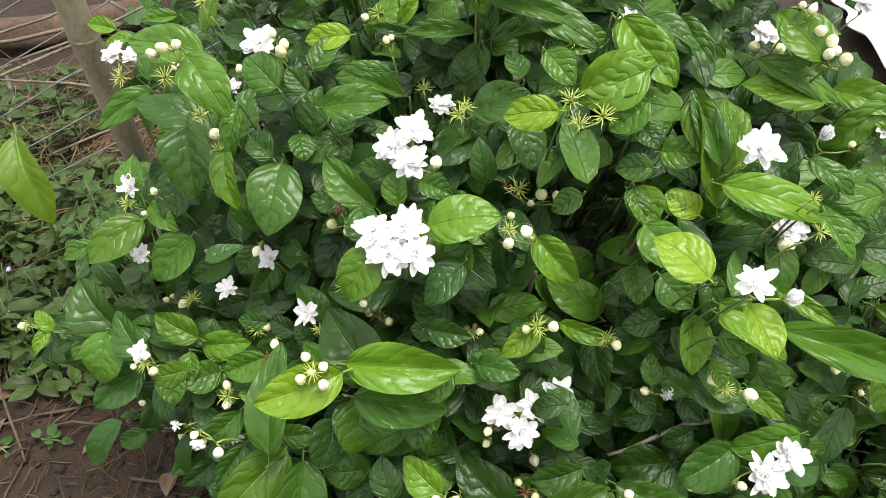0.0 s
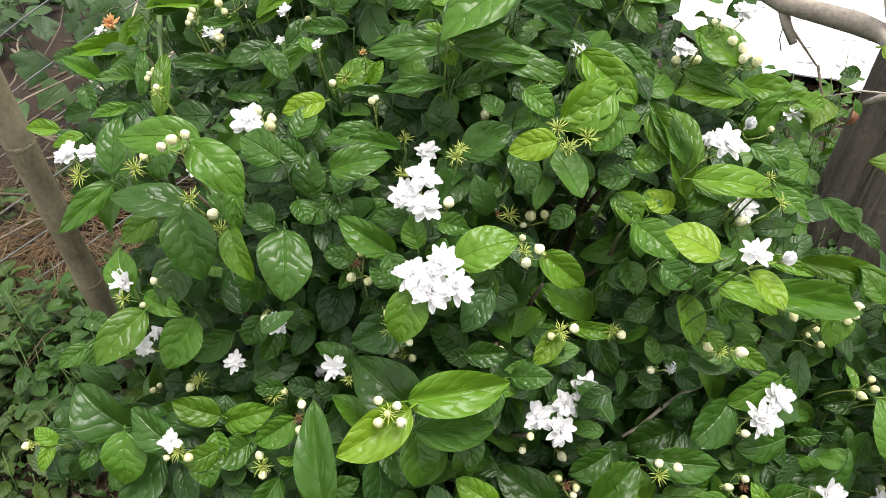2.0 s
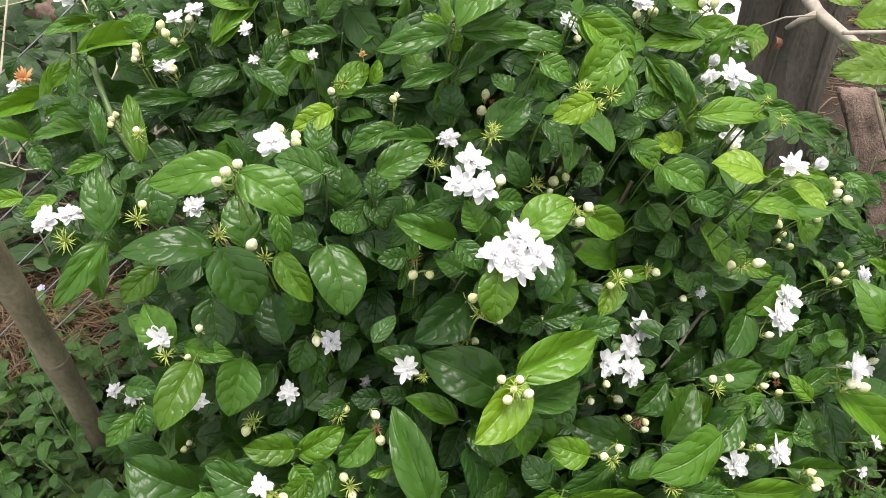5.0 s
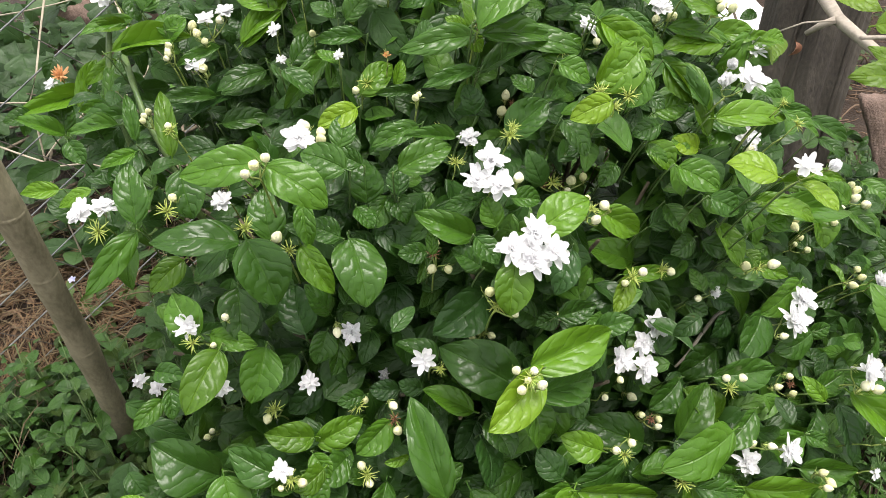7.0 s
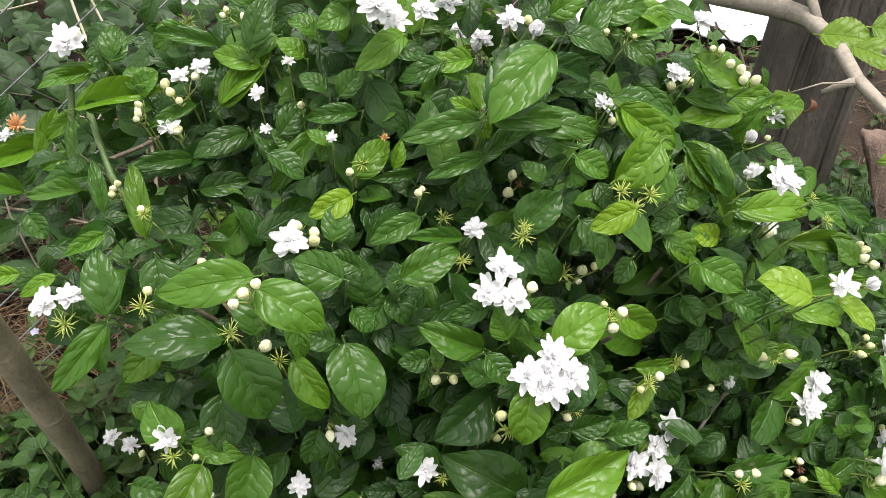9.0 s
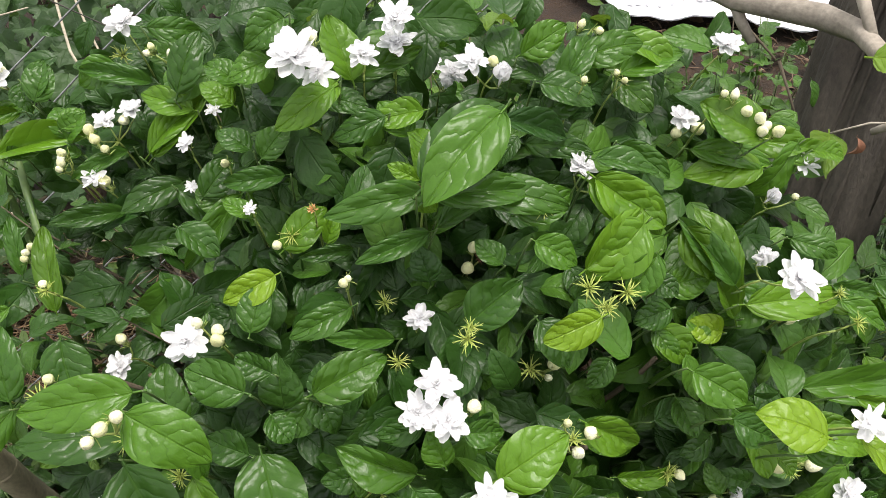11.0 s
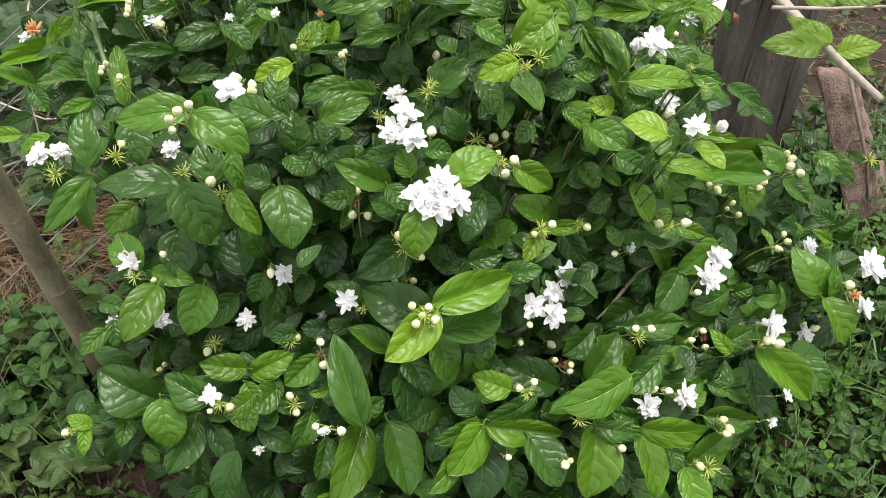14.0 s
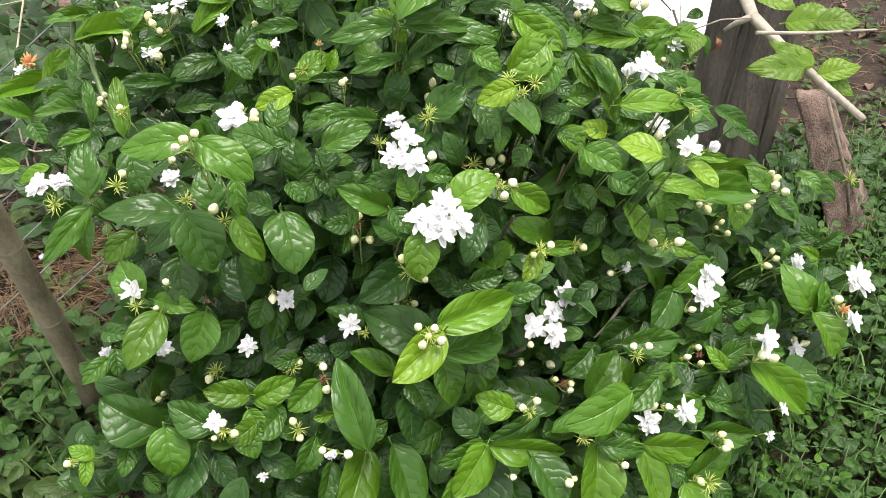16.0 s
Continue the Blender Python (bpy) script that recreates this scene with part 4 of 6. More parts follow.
leaf(28.7, 43.7, 46.4, 41.8, 41.2, 42.7, 3.7, 5)
cluster(("D", -2.3, 50.5, 61.3, 3.1), ("D", -4.2, 49.9, 60.2, 2.8), ("D", -2.5, 48.8, 59.4, 3.2), ("B", -0.5, 48.7, 59.7, 1.1))
cluster(("D", -2.7, 43.2, 57.4, 3.1), ("D", -5.2, 43.2, 56.9, 3.0), ("D", -4.0, 41.9, 55.8, 3.2), ("D", -2.0, 41.7, 56.0, 3.0), ("D", -3.7, 42.7, 56.7, 2.8))
cluster(("D", 9.7, 40.5, 41.7, 3.2), ("D", 7.6, 40.1, 40.9, 2.9), ("D", 4.8, 40.0, 40.2, 3.0), ("D", 6.6, 38.6, 39.3, 3.0), ("B", 3.8, 38.9, 38.9, 0.8))
cluster(("D", 30.0, 38.4, 36.3, 3.4), ("D", 28.0, 37.4, 34.8, 3.8), ("B", 26.1, 37.0, 33.8, 0.9))
cluster(("S", 19.5, 34.4, 59.4, 3.0), ("H", 21.4, 33.4, 59.0, 1.5))
cluster(("D", 21.6, 42.9, 64.0, 3.3), ("H", 23.0, 47.0, 61.8, 2.3))
cluster(("D", 28.4, 47.7, 53.7, 2.9), ("B", 28.0, 46.9, 52.8, 1.2))
cluster(("S", 39.5, 57.1, 57.8, 3.1), ("B", 39.1, 58.2, 58.9, 0.9))
cluster(("D", 15.6, 59.1, 66.7, 2.7), ("B", 15.9, 57.9, 65.4, 0.9))
cluster(("D", -0.1, 58.2, 59.6, 2.3))
cluster(("D", -16.2, 61.5, 64.0, 3.1), ("B", -14.0, 61.3, 64.1, 1.0), ("B", -14.3, 60.9, 63.5, 1.1), ("B", -15.1, 62.0, 64.8, 0.9))
cluster(("D", -36.8, 77.1, 56.3, 3.0), ("D", -34.6, 76.9, 56.1, 3.0), ("C", -35.9, 75.5, 54.4, 3.0))
cluster(("D", -23.2, 73.1, 54.1, 2.5), ("B", -22.3, 74.6, 55.9, 1.1))
cluster(("D", -31.5, 61.3, 49.1, 2.5), ("C", -31.7, 60.1, 47.8, 2.2), ("B", -30.0, 59.4, 47.1, 0.7))
cluster(("D", -17.2, 55.9, 44.2, 2.4), ("B", -18.5, 56.5, 44.6, 1.0))
cluster(("S", -12.5, 49.1, 43.1, 3.0), ("C", -11.4, 48.0, 42.1, 1.7))
cluster(("S", -22.6, 57.1, 39.2, 2.6))
cluster(("D", -28.9, 48.5, 38.7, 2.2), ("B", -29.6, 47.5, 37.6, 0.7), ("B", -27.6, 47.1, 37.4, 1.0), ("C", -28.4, 47.7, 37.9, 2.1))
cluster(("S", -19.4, 87.7, 64.2, 2.9), ("B", -18.7, 87.5, 64.0, 1.3))
cluster(("W", -33.7, 106.2, 61.6, 3.0), ("S", -35.1, 105.8, 61.0, 2.2))
cluster(("D", -16.3, 89.5, 68.5, 2.4), ("D", -13.9, 89.4, 68.8, 2.4), ("B", -18.0, 89.5, 68.3, 1.1), ("B", -17.9, 88.9, 67.6, 1.1), ("B", -14.8, 89.1, 68.2, 1.1), ("B", -17.4, 88.1, 66.7, 0.9))
cluster(("D", 12.8, 29.7, 29.2, 3.0), ("B", 14.2, 30.5, 30.3, 1.1))
cluster(("D", 15.3, 27.1, 31.9, 3.0), ("B", 14.1, 28.1, 32.4, 0.8))
cluster(("D", 29.5, 29.1, 33.0, 3.9), ("B", 28.6, 28.2, 31.9, 1.2), ("B", 29.5, 27.4, 31.4, 1.2))
cluster(("D", -40.9, 96.8, 16.4, 2.7), ("D", -38.9, 94.6, 15.6, 2.6), ("B", -38.0, 93.0, 14.6, 1.1))
cluster(("S", -30.9, 58.0, 43.0, 2.5))
cluster(("H", -13.9, 58.6, 33.8, 2.0))
cluster(("B", -9.9, 36.2, 50.9, 0.8), ("B", -8.6, 35.6, 50.6, 0.8), ("B", -9.4, 35.3, 50.2, 0.7), ("B", -10.2, 35.0, 49.8, 0.9), ("B", -8.5, 34.6, 49.7, 0.9), ("C", -9.3, 35.3, 50.2, 2.1))
cluster(("B", -8.3, 51.9, 54.0, 1.0), ("K", -8.9, 51.2, 53.2, 1.6), ("B", -9.6, 50.5, 52.3, 1.0), ("B", -8.2, 49.9, 51.9, 0.9))
cluster(("C", 1.3, 52.5, 61.7, 2.4), ("C", 1.8, 52.9, 62.2, 1.8))
cluster(("C", 9.6, 49.7, 64.3, 2.4), ("C", 11.9, 48.5, 63.6, 2.6), ("C", 10.2, 48.4, 63.0, 2.2))
cluster(("B", 5.3, 46.1, 56.3, 0.7), ("B", 6.4, 45.1, 55.6, 1.1), ("B", 5.1, 44.6, 54.7, 1.0), ("C", 5.1, 45.3, 55.4, 1.9))
cluster(("B", -21.0, 54.6, 66.8, 0.9), ("B", -22.1, 54.5, 66.5, 1.0), ("B", -23.0, 54.3, 66.1, 0.9))
cluster(("C", -23.2, 62.4, 56.4, 2.5))
cluster(("C", -29.0, 70.5, 56.6, 2.9), ("B", -28.0, 71.3, 57.6, 1.0))
cluster(("B", -21.1, 59.3, 56.2, 1.2), ("C", -20.6, 58.1, 55.0, 2.4), ("H", -21.4, 58.0, 54.7, 1.4))
cluster(("B", 8.9, 41.9, 48.4, 1.0), ("B", 6.7, 42.0, 48.0, 0.8), ("C", 7.5, 42.0, 48.2, 2.2))
cluster(("C", 14.0, 44.6, 44.4, 2.1), ("B", 15.0, 44.0, 44.0, 1.0))
cluster(("B", 22.5, 40.6, 43.3, 1.1), ("C", 23.3, 40.1, 43.0, 2.1), ("B", 25.3, 39.5, 42.9, 1.2))
cluster(("B", 16.0, 35.9, 34.3, 1.0), ("B", 17.6, 35.1, 33.9, 1.1), ("C", 15.6, 35.2, 33.5, 2.4))
cluster(("B", -0.6, 34.1, 36.1, 0.9), ("B", 1.0, 33.9, 36.3, 0.9), ("C", -0.2, 33.6, 35.8, 2.2))
cluster(("B", 24.0, 35.0, 28.6, 0.9), ("B", 25.9, 35.0, 29.1, 0.9), ("K", 25.4, 34.6, 28.6, 1.5), ("B", 25.2, 33.8, 27.8, 0.9))
cluster(("C", 3.6, 29.6, 32.9, 2.4), ("B", 5.5, 29.8, 33.5, 1.2))
cluster(("B", 6.9, 38.6, 31.9, 0.8), ("K", 7.4, 38.0, 31.4, 1.6), ("B", 8.3, 37.6, 31.2, 0.8), ("B", 7.9, 37.2, 30.7, 0.8))
cluster(("B", -6.9, 49.2, 43.0, 0.8), ("B", -5.0, 48.5, 42.6, 0.9), ("C", -5.8, 49.0, 43.0, 1.7))
cluster(("B", -16.4, 49.8, 38.3, 1.0), ("B", -17.1, 48.1, 36.6, 1.1), ("K", -16.9, 48.9, 37.4, 1.7))
cluster(("B", -21.5, 48.4, 34.0, 1.0), ("B", -21.5, 46.9, 32.6, 1.0), ("C", -21.4, 47.6, 33.3, 2.6))
cluster(("C", -26.7, 57.7, 37.1, 2.7), ("B", -27.9, 57.3, 36.7, 1.1))
cluster(("C", -19.1, 53.6, 36.6, 2.4), ("B", -18.2, 53.7, 36.8, 1.0))
cluster(("B", 35.6, 45.4, 42.1, 0.9), ("B", 35.8, 44.8, 41.5, 1.1), ("B", 34.4, 45.2, 41.5, 0.9), ("B", 35.1, 44.4, 40.9, 1.1))
cluster(("B", 43.2, 44.4, 40.0, 1.0), ("B", 42.7, 43.9, 39.4, 1.0), ("B", 41.9, 43.7, 38.9, 1.0))
cluster(("B", 43.0, 48.3, 33.6, 0.9), ("B", 41.9, 48.2, 33.1, 0.7), ("B", 43.0, 47.0, 32.3, 1.0))
cluster(("B", 53.9, 49.0, 36.1, 1.1), ("B", 53.3, 48.5, 35.5, 1.1), ("B", 54.2, 47.3, 34.6, 1.2))
cluster(("H", 19.5, 42.0, 40.1, 1.7), ("B", 17.7, 42.5, 40.0, 0.9))
cluster(("B", 8.6, 52.8, 53.9, 1.2), ("B", 9.9, 52.5, 53.9, 0.9), ("C", 6.6, 53.3, 54.0, 2.6), ("K", 5.5, 53.6, 54.1, 1.1), ("B", 7.7, 52.3, 53.2, 0.7))
cluster(("C", 10.9, 57.4, 65.8, 2.3))
cluster(("C", -6.1, 67.9, 64.3, 2.3), ("B", -7.5, 67.9, 64.0, 0.9))
cluster(("C", -1.7, 61.0, 59.9, 2.1))
cluster(("C", -3.2, 55.5, 59.1, 2.0))
cluster(("B", -7.4, 43.7, 52.9, 1.0), ("C", -7.4, 42.8, 52.0, 2.2), ("B", -6.2, 41.7, 51.1, 0.7))
cluster(("B", 1.7, 46.0, 43.3, 0.9), ("B", 3.3, 46.0, 43.7, 0.8), ("C", 2.5, 46.1, 43.6, 1.7))
cluster(("B", 3.9, 41.2, 34.1, 0.8))
cluster(("B", 8.8, 42.3, 30.1, 1.1))
cluster(("B", 5.7, 60.8, 59.9, 1.2), ("B", 6.8, 61.6, 61.0, 1.0), ("K", 6.9, 60.8, 60.2, 1.2))
cluster(("B", -4.8, 59.2, 65.3, 0.8), ("B", -4.4, 59.2, 65.5, 0.6))
cluster(("B", -28.1, 58.8, 50.2, 0.8))
cluster(("B", -27.0, 83.5, 61.9, 0.8), ("B", -26.4, 83.7, 62.2, 0.8), ("B", -27.3, 83.2, 61.6, 0.8))
cluster(("B", -25.5, 76.3, 63.0, 0.8), ("C", -25.4, 75.8, 62.5, 1.8))
cluster(("B", -21.2, 90.5, 66.5, 0.9), ("B", -21.6, 90.0, 65.8, 0.9))
cluster(("S", -10.6, 82.1, 67.5, 2.2))
cluster(("D", 49.9, 40.4, 27.1, 3.0))
cluster(("C", 26.2, 42.5, 60.3, 1.4))
cluster(("C", 26.5, 40.8, 58.6, 1.7))
cluster(("H", -20.2, 37.8, 39.0, 1.6), ("B", -18.8, 37.1, 38.4, 1.0), ("B", -20.9, 38.2, 39.3, 0.8))
cluster(("S", -21.1, 46.0, 29.1, 2.1))
cluster(("B", -23.9, 38.8, 27.0, 1.1))
cluster(("S", -26.6, 46.0, 30.8, 1.2))
cluster(("B", -35.1, 55.5, 22.8, 0.8))
cluster(("C", -32.0, 58.4, 14.4, 2.7), ("B", -33.0, 57.6, 13.6, 1.1))
cluster(("B", -43.8, 54.2, 36.5, 0.9), ("C", -43.3, 54.2, 36.4, 1.4))
cluster(("D", 49.1, 31.2, 30.9, 4.4), ("D", 46.0, 28.7, 27.5, 3.0), ("B", 45.9, 30.9, 29.6, 1.3), ("W", 45.5, 30.0, 28.7, 2.1))
cluster(("S", 45.7, 35.0, 17.7, 3.3), ("B", 46.5, 35.8, 18.6, 1.0), ("B", 47.5, 34.8, 18.0, 1.1))
cluster(("B", 20.9, 26.0, 25.3, 0.9), ("B", 21.1, 25.1, 24.5, 1.0), ("B", 20.5, 24.9, 24.2, 0.9))
cluster(("C", 18.2, 24.7, 19.8, 3.3), ("B", 17.5, 25.1, 20.1, 1.0))
cluster(("B", 7.4, 27.1, 28.4, 0.9))
cluster(("B", 1.2, 28.6, 28.2, 1.1), ("B", 1.9, 28.7, 28.4, 0.7))
cluster(("B", -3.7, 31.8, 29.4, 0.8))
cluster(("B", 2.3, 25.3, 22.3, 0.8))
cluster(("S", 28.1, 24.1, 26.8, 1.8))
cluster(("S", 25.6, 23.3, 24.7, 1.5))
cluster(("S", 50.7, 40.8, 27.6, 2.4))
cluster(("B", 53.6, 49.6, 36.9, 1.1), ("B", 54.1, 48.9, 36.3, 1.1), ("B", 53.3, 48.4, 35.5, 1.3), ("B", 54.3, 47.2, 34.6, 1.4))
cluster(("B", 43.2, 44.4, 40.2, 1.0), ("B", 42.6, 43.9, 39.4, 1.0))
cluster(("B", -34.4, 66.8, 28.8, 0.9), ("B", -33.6, 67.1, 29.1, 0.8))
cluster(("B", 45.4, 41.3, 31.5, 0.9), ("B", 45.4, 40.5, 30.6, 1.0), ("B", 43.8, 40.5, 30.1, 1.1))
cluster(("D", -25.1, 100.9, 71.2, 4.0), ("B", -23.7, 101.1, 71.6, 1.0))
cluster(("D", -1.8, 68.9, 78.0, 4.3), ("S", -0.6, 68.2, 76.8, 2.8), ("B", -0.1, 69.4, 79.0, 0.9))
cluster(("D", 3.8, 70.9, 75.6, 2.6))
cluster(("D", 7.2, 72.1, 74.9, 3.1))
cluster(("D", 12.8, 79.5, 68.6, 2.6), ("D", 14.5, 78.2, 67.3, 2.9), ("H", 13.4, 77.7, 66.5, 1.6))
cluster(("D", 11.9, 68.4, 73.3, 2.7), ("H", 13.4, 66.8, 71.8, 2.2), ("B", 13.4, 67.8, 73.0, 1.0))
cluster(("B", -10.0, 88.1, 74.6, 0.7), ("B", -10.6, 87.8, 74.2, 0.7), ("B", -8.7, 87.1, 73.7, 0.8), ("B", -6.8, 87.1, 73.9, 0.7))
cluster(("H", 32.4, 54.6, 58.5, 1.8), ("B", 34.7, 53.8, 58.3, 0.7))
cluster(("B", 30.6, 57.0, 66.9, 1.1), ("B", 31.4, 56.3, 66.3, 1.1), ("B", 31.1, 55.6, 65.5, 1.0), ("B", 32.3, 55.0, 65.3, 1.1), ("B", 31.7, 55.7, 65.8, 0.9))
cluster(("B", 29.8, 57.8, 68.4, 0.8), ("B", 29.1, 58.2, 68.6, 0.7))
cluster(("D", 28.5, 62.1, 64.6, 2.6), ("B", 29.6, 61.0, 63.7, 1.3), ("B", 27.6, 61.6, 63.8, 1.1))
cluster(("S", -8.4, 68.3, 67.9, 1.3))
cluster(("S", 22.6, 51.7, 58.9, 2.2))
cluster(("C", -12.6, 96.0, 71.4, 2.5))
cluster(("B", -8.5, 74.9, 68.5, 0.8))
cluster(("B", 17.2, 60.8, 73.0, 0.6))
cluster(("S", -11.6, 78.2, 65.5, 1.5))
cluster(("D", 41.2, 70.2, 64.4, 3.2))
cluster(("D", 7.3, 71.8, 77.1, 3.0))
cluster(("D", -11.3, 96.0, 74.5, 3.4))
cluster(("B", 20.4, 65.6, 74.7, 0.7), ("B", 21.6, 64.8, 74.0, 0.7))
cluster(("B", 21.6, 62.6, 71.3, 0.6), ("B", 22.0, 62.0, 70.7, 0.6))
cluster(("S", -7.6, 78.8, 71.4, 1.4))
cluster(("B", -21.5, 90.4, 66.1, 0.8), ("B", -22.0, 89.8, 65.4, 0.8))
cluster(("K", 2.7, 59.3, 70.2, 1.3))
cluster(("W", -4.2, 66.0, 67.3, 1.0))

# ---- foliage inside the bush ----
def hollow(c):
    """A dark opening between the branches, where no inner leaves grow."""
    a, b = Vector((0.13, 0.52, 0.54)), Vector((0.185, 0.74, 0.39))
    s = min(1.0, max(0.0, (c - a).dot(b - a) / (b - a).length_squared))
    return (c - a.lerp(b, s)).length < 0.055


def fill_foliage():
    rng = random.Random(77)
    shapes = [leaf_shape(s, 10, 4, False, 0.1, 0.16, 0.004) for s in range(5)]
    dark, mid, fresh = [], [], []
    for n in range(1100):
        u = Vector((rng.gauss(0, 1), rng.gauss(-0.1, 1), rng.gauss(0.25, 0.8))).normalized()
        R = reach(u)
        depth = rng.random() ** 0.8
        r = R - 0.13 - 0.15 * depth
        c = HEART + u * r
        if c.z < 0.03 or hollow(c) or rng.random() < 0.15 * (u.y < -0.4):
            continue
        L = rng.uniform(0.032, 0.066) * (0.75 if c.y > 0.85 else 1)
        side = Vector((rng.gauss(0, 1), rng.gauss(0, 1), rng.gauss(-0.35, 0.7)))
        nrm = (u + Vector((0, -0.25, 0.55)) + 0.4 * Vector((rng.gauss(0, 1), rng.gauss(0, 1), rng.gauss(0, 1)))).normalized()
        axis = (side - nrm * side.dot(nrm) * 0.8).normalized()
        # most inner leaves take the darkened green, for the shade within the bush
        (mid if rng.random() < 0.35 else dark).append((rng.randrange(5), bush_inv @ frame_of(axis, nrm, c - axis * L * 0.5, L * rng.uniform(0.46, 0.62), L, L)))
    # layers of leaves beneath the outer ones, leaving those and the flowers free
    spots = np.array([tuple(c) for c, _ in SURFACE])
    girth = np.array([0.5 * z for _, z in SURFACE])
    front = np.array((-0.22, 0.0, 0.95))

    def hides(c, half):
        d = spots - np.array(c)
        for open_side in (front, np.array((0.0, 0.0, 0.89)), np.array((-0.12, 0.05, 1.02))):
            w = open_side - np.array(c)
            w /= np.linalg.norm(w)
            along = d @ w
            across = np.linalg.norm(d - along[:, None] * w, axis=1)
            if np.any((along < 0.014) & (along > -0.25) & (across < (half + girth) * (0.80 if open_side is front else 0.62))):
                return True
        return False

    def enclosed(c):
        """Whether outer leaves lie around c on at least three sides, as seen from the front."""
        w = front - np.array(c)
        w /= np.linalg.norm(w)
        right = np.cross((0, 0, 1), w)
        right /= np.linalg.norm(right)
        d = spots - np.array(c)
        a, b = d @ right, d @ np.cross(w, right)
        close = (a * a + b * b < 0.12 ** 2) & (np.abs(d @ w) < 0.25)
        sides = [np.any(close & q) for q in ((a > 0.004) & (b > -0.02), (a < -0.004) & (b > -0.02), (a > 0.004) & (b < 0.02), (a < -0.004) & (b < 0.02))]
        return sum(sides) > 3

    for c0, size in SURFACE:
        for k in range(20):
            near = k < (12 if c0.x > 0.15 and c0.z > 0.3 else 6)
            off = (0.012 + 0.03 * rng.random()) if near else (0.04 + 0.09 * rng.random())
            wide = 0.075 if near else 0.045
            c = c0 - VIEW_UP * off + Vector((rng.gauss(0, wide), rng.gauss(0, wide * 0.7), rng.gauss(0, wide)))
            L = rng.uniform(0.030, 0.062) * (0.8 if c.y > 0.85 else 1)
            if near and c.x < 0.0 and c.z > 0.36 and rng.random() < 0.6:
                continue
            if c.x < -0.18 and c.z > 0.30 and c.y > 0.62 and rng.random() < 0.72:
                continue
            airy = c.y > 0.70 and c.z > 0.40 and c.x < 0.34
            if airy and near:
                if rng.random() < 0.25:
                    continue
                L = rng.uniform(0.016, 0.036)
            if c.z < 0.05 or hollow(c) or not enclosed(c) or hides(c, 0.42 * L):
                continue
            nrm = (VIEW_UP + Vector((rng.gauss(0, 0.35), rng.gauss(0, 0.3), rng.gauss(0.1, 0.3)))).normalized()
            if airy and near:
                nrm = Vector((rng.gauss(0, 0.5), rng.gauss(-0.15, 0.5), 1)).normalized()
            side = Vector((rng.gauss(0, 1), rng.gauss(0, 0.6), rng.gauss(-0.35, 0.8)))
            axis = (side - nrm * side.dot(nrm) * 0.85).normalized()
            # fewer bright leaves to the left, where the bush is shaded
            if airy and near and rng.random() < (0.5 if c.x > -0.05 else 0.12):
                fresh.append((rng.randrange(5), bush_inv @ frame_of(axis, nrm, c - axis * L * 0.5, L * rng.uniform(0.40, 0.60), L, L)))
                continue
            # deeper, left and low leaves get the darkened green as painted shade
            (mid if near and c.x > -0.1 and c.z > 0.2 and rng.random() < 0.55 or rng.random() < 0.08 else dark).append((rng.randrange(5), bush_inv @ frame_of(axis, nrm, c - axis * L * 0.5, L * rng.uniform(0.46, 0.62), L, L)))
    scatter("foliage", FILL[1], shapes, dark, bush, label="inner jasmine leaves, coloured dark for the shade inside the bush", kind="stuff")
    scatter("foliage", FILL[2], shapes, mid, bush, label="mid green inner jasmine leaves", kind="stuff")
    scatter("foliage", FILL[6], shapes, fresh, bush, label="small fresh green leaves between the back shoots", kind="stuff")
    # upper back of the bush: smaller, looser leaves on thin shoots
    back, young, deep, shoots = [], [], [], []
    rng = random.Random(78)
    for n in range(190):
        x, y = rng.uniform(-0.34, 0.45), rng.uniform(0.74, 1.25)
        if x < -0.12 and rng.random() < 0.85:
            continue
        z = 0.60 - 0.25 * max(0, y - 0.95) - 0.35 * max(0, abs(x) - 0.25) + rng.gauss(-0.01, 0.05)
        if y < 0.86:
            z -= 0.05
        top = Vector((x, y, z))
        low = HEART.lerp(top, 0.45) + Vector((0, 0, -0.08))
        line = bent(low, top, 0.02, 5, 0.006, rng)
        shoots.append(tube(line, (0.0014, 0.0013, 0.0012, 0.0011, 0.0009, 0.0007), 5))
        for k, p in enumerate(line[1:]):
            for sgn in (-1, 1):
                L = rng.uniform(0.016, 0.046)
                d = (line[-1] - line[0]).normalized()
                out = Vector((math.cos(n * 2.1 + k * 1.57) * sgn, math.sin(n * 2.1 + k * 1.57) * sgn, rng.uniform(-0.2, 0.5))).normalized()
                nrm = Vector((rng.gauss(0, 0.35), rng.gauss(-0.3, 0.35), 1))
                # over half the left shoot leaves are coloured dark to stand for shade
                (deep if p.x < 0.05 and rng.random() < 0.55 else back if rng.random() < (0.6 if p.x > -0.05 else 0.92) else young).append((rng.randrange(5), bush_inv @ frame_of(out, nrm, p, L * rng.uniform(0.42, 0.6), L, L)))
    scatter("foliage", FILL[1], shapes, deep, bush, label="small leaves on thin back shoots, darkened for the shade inside the bush", kind="stuff")
    scatter("foliage", FILL[6], shapes, young, bush, label="small young leaves on thin back shoots", kind="stuff")
    scatter("foliage", FILL[2], shapes, back, bush, label="small leaves on thin back shoots", kind="stuff")
    v, f = join(shoots)
    put("shoot_growth", mesh_of("shoot_growth", v, f, WOODY_STEM), bush, bush_inv, "thin dark back shoots", kind="stuff")


fill_foliage()


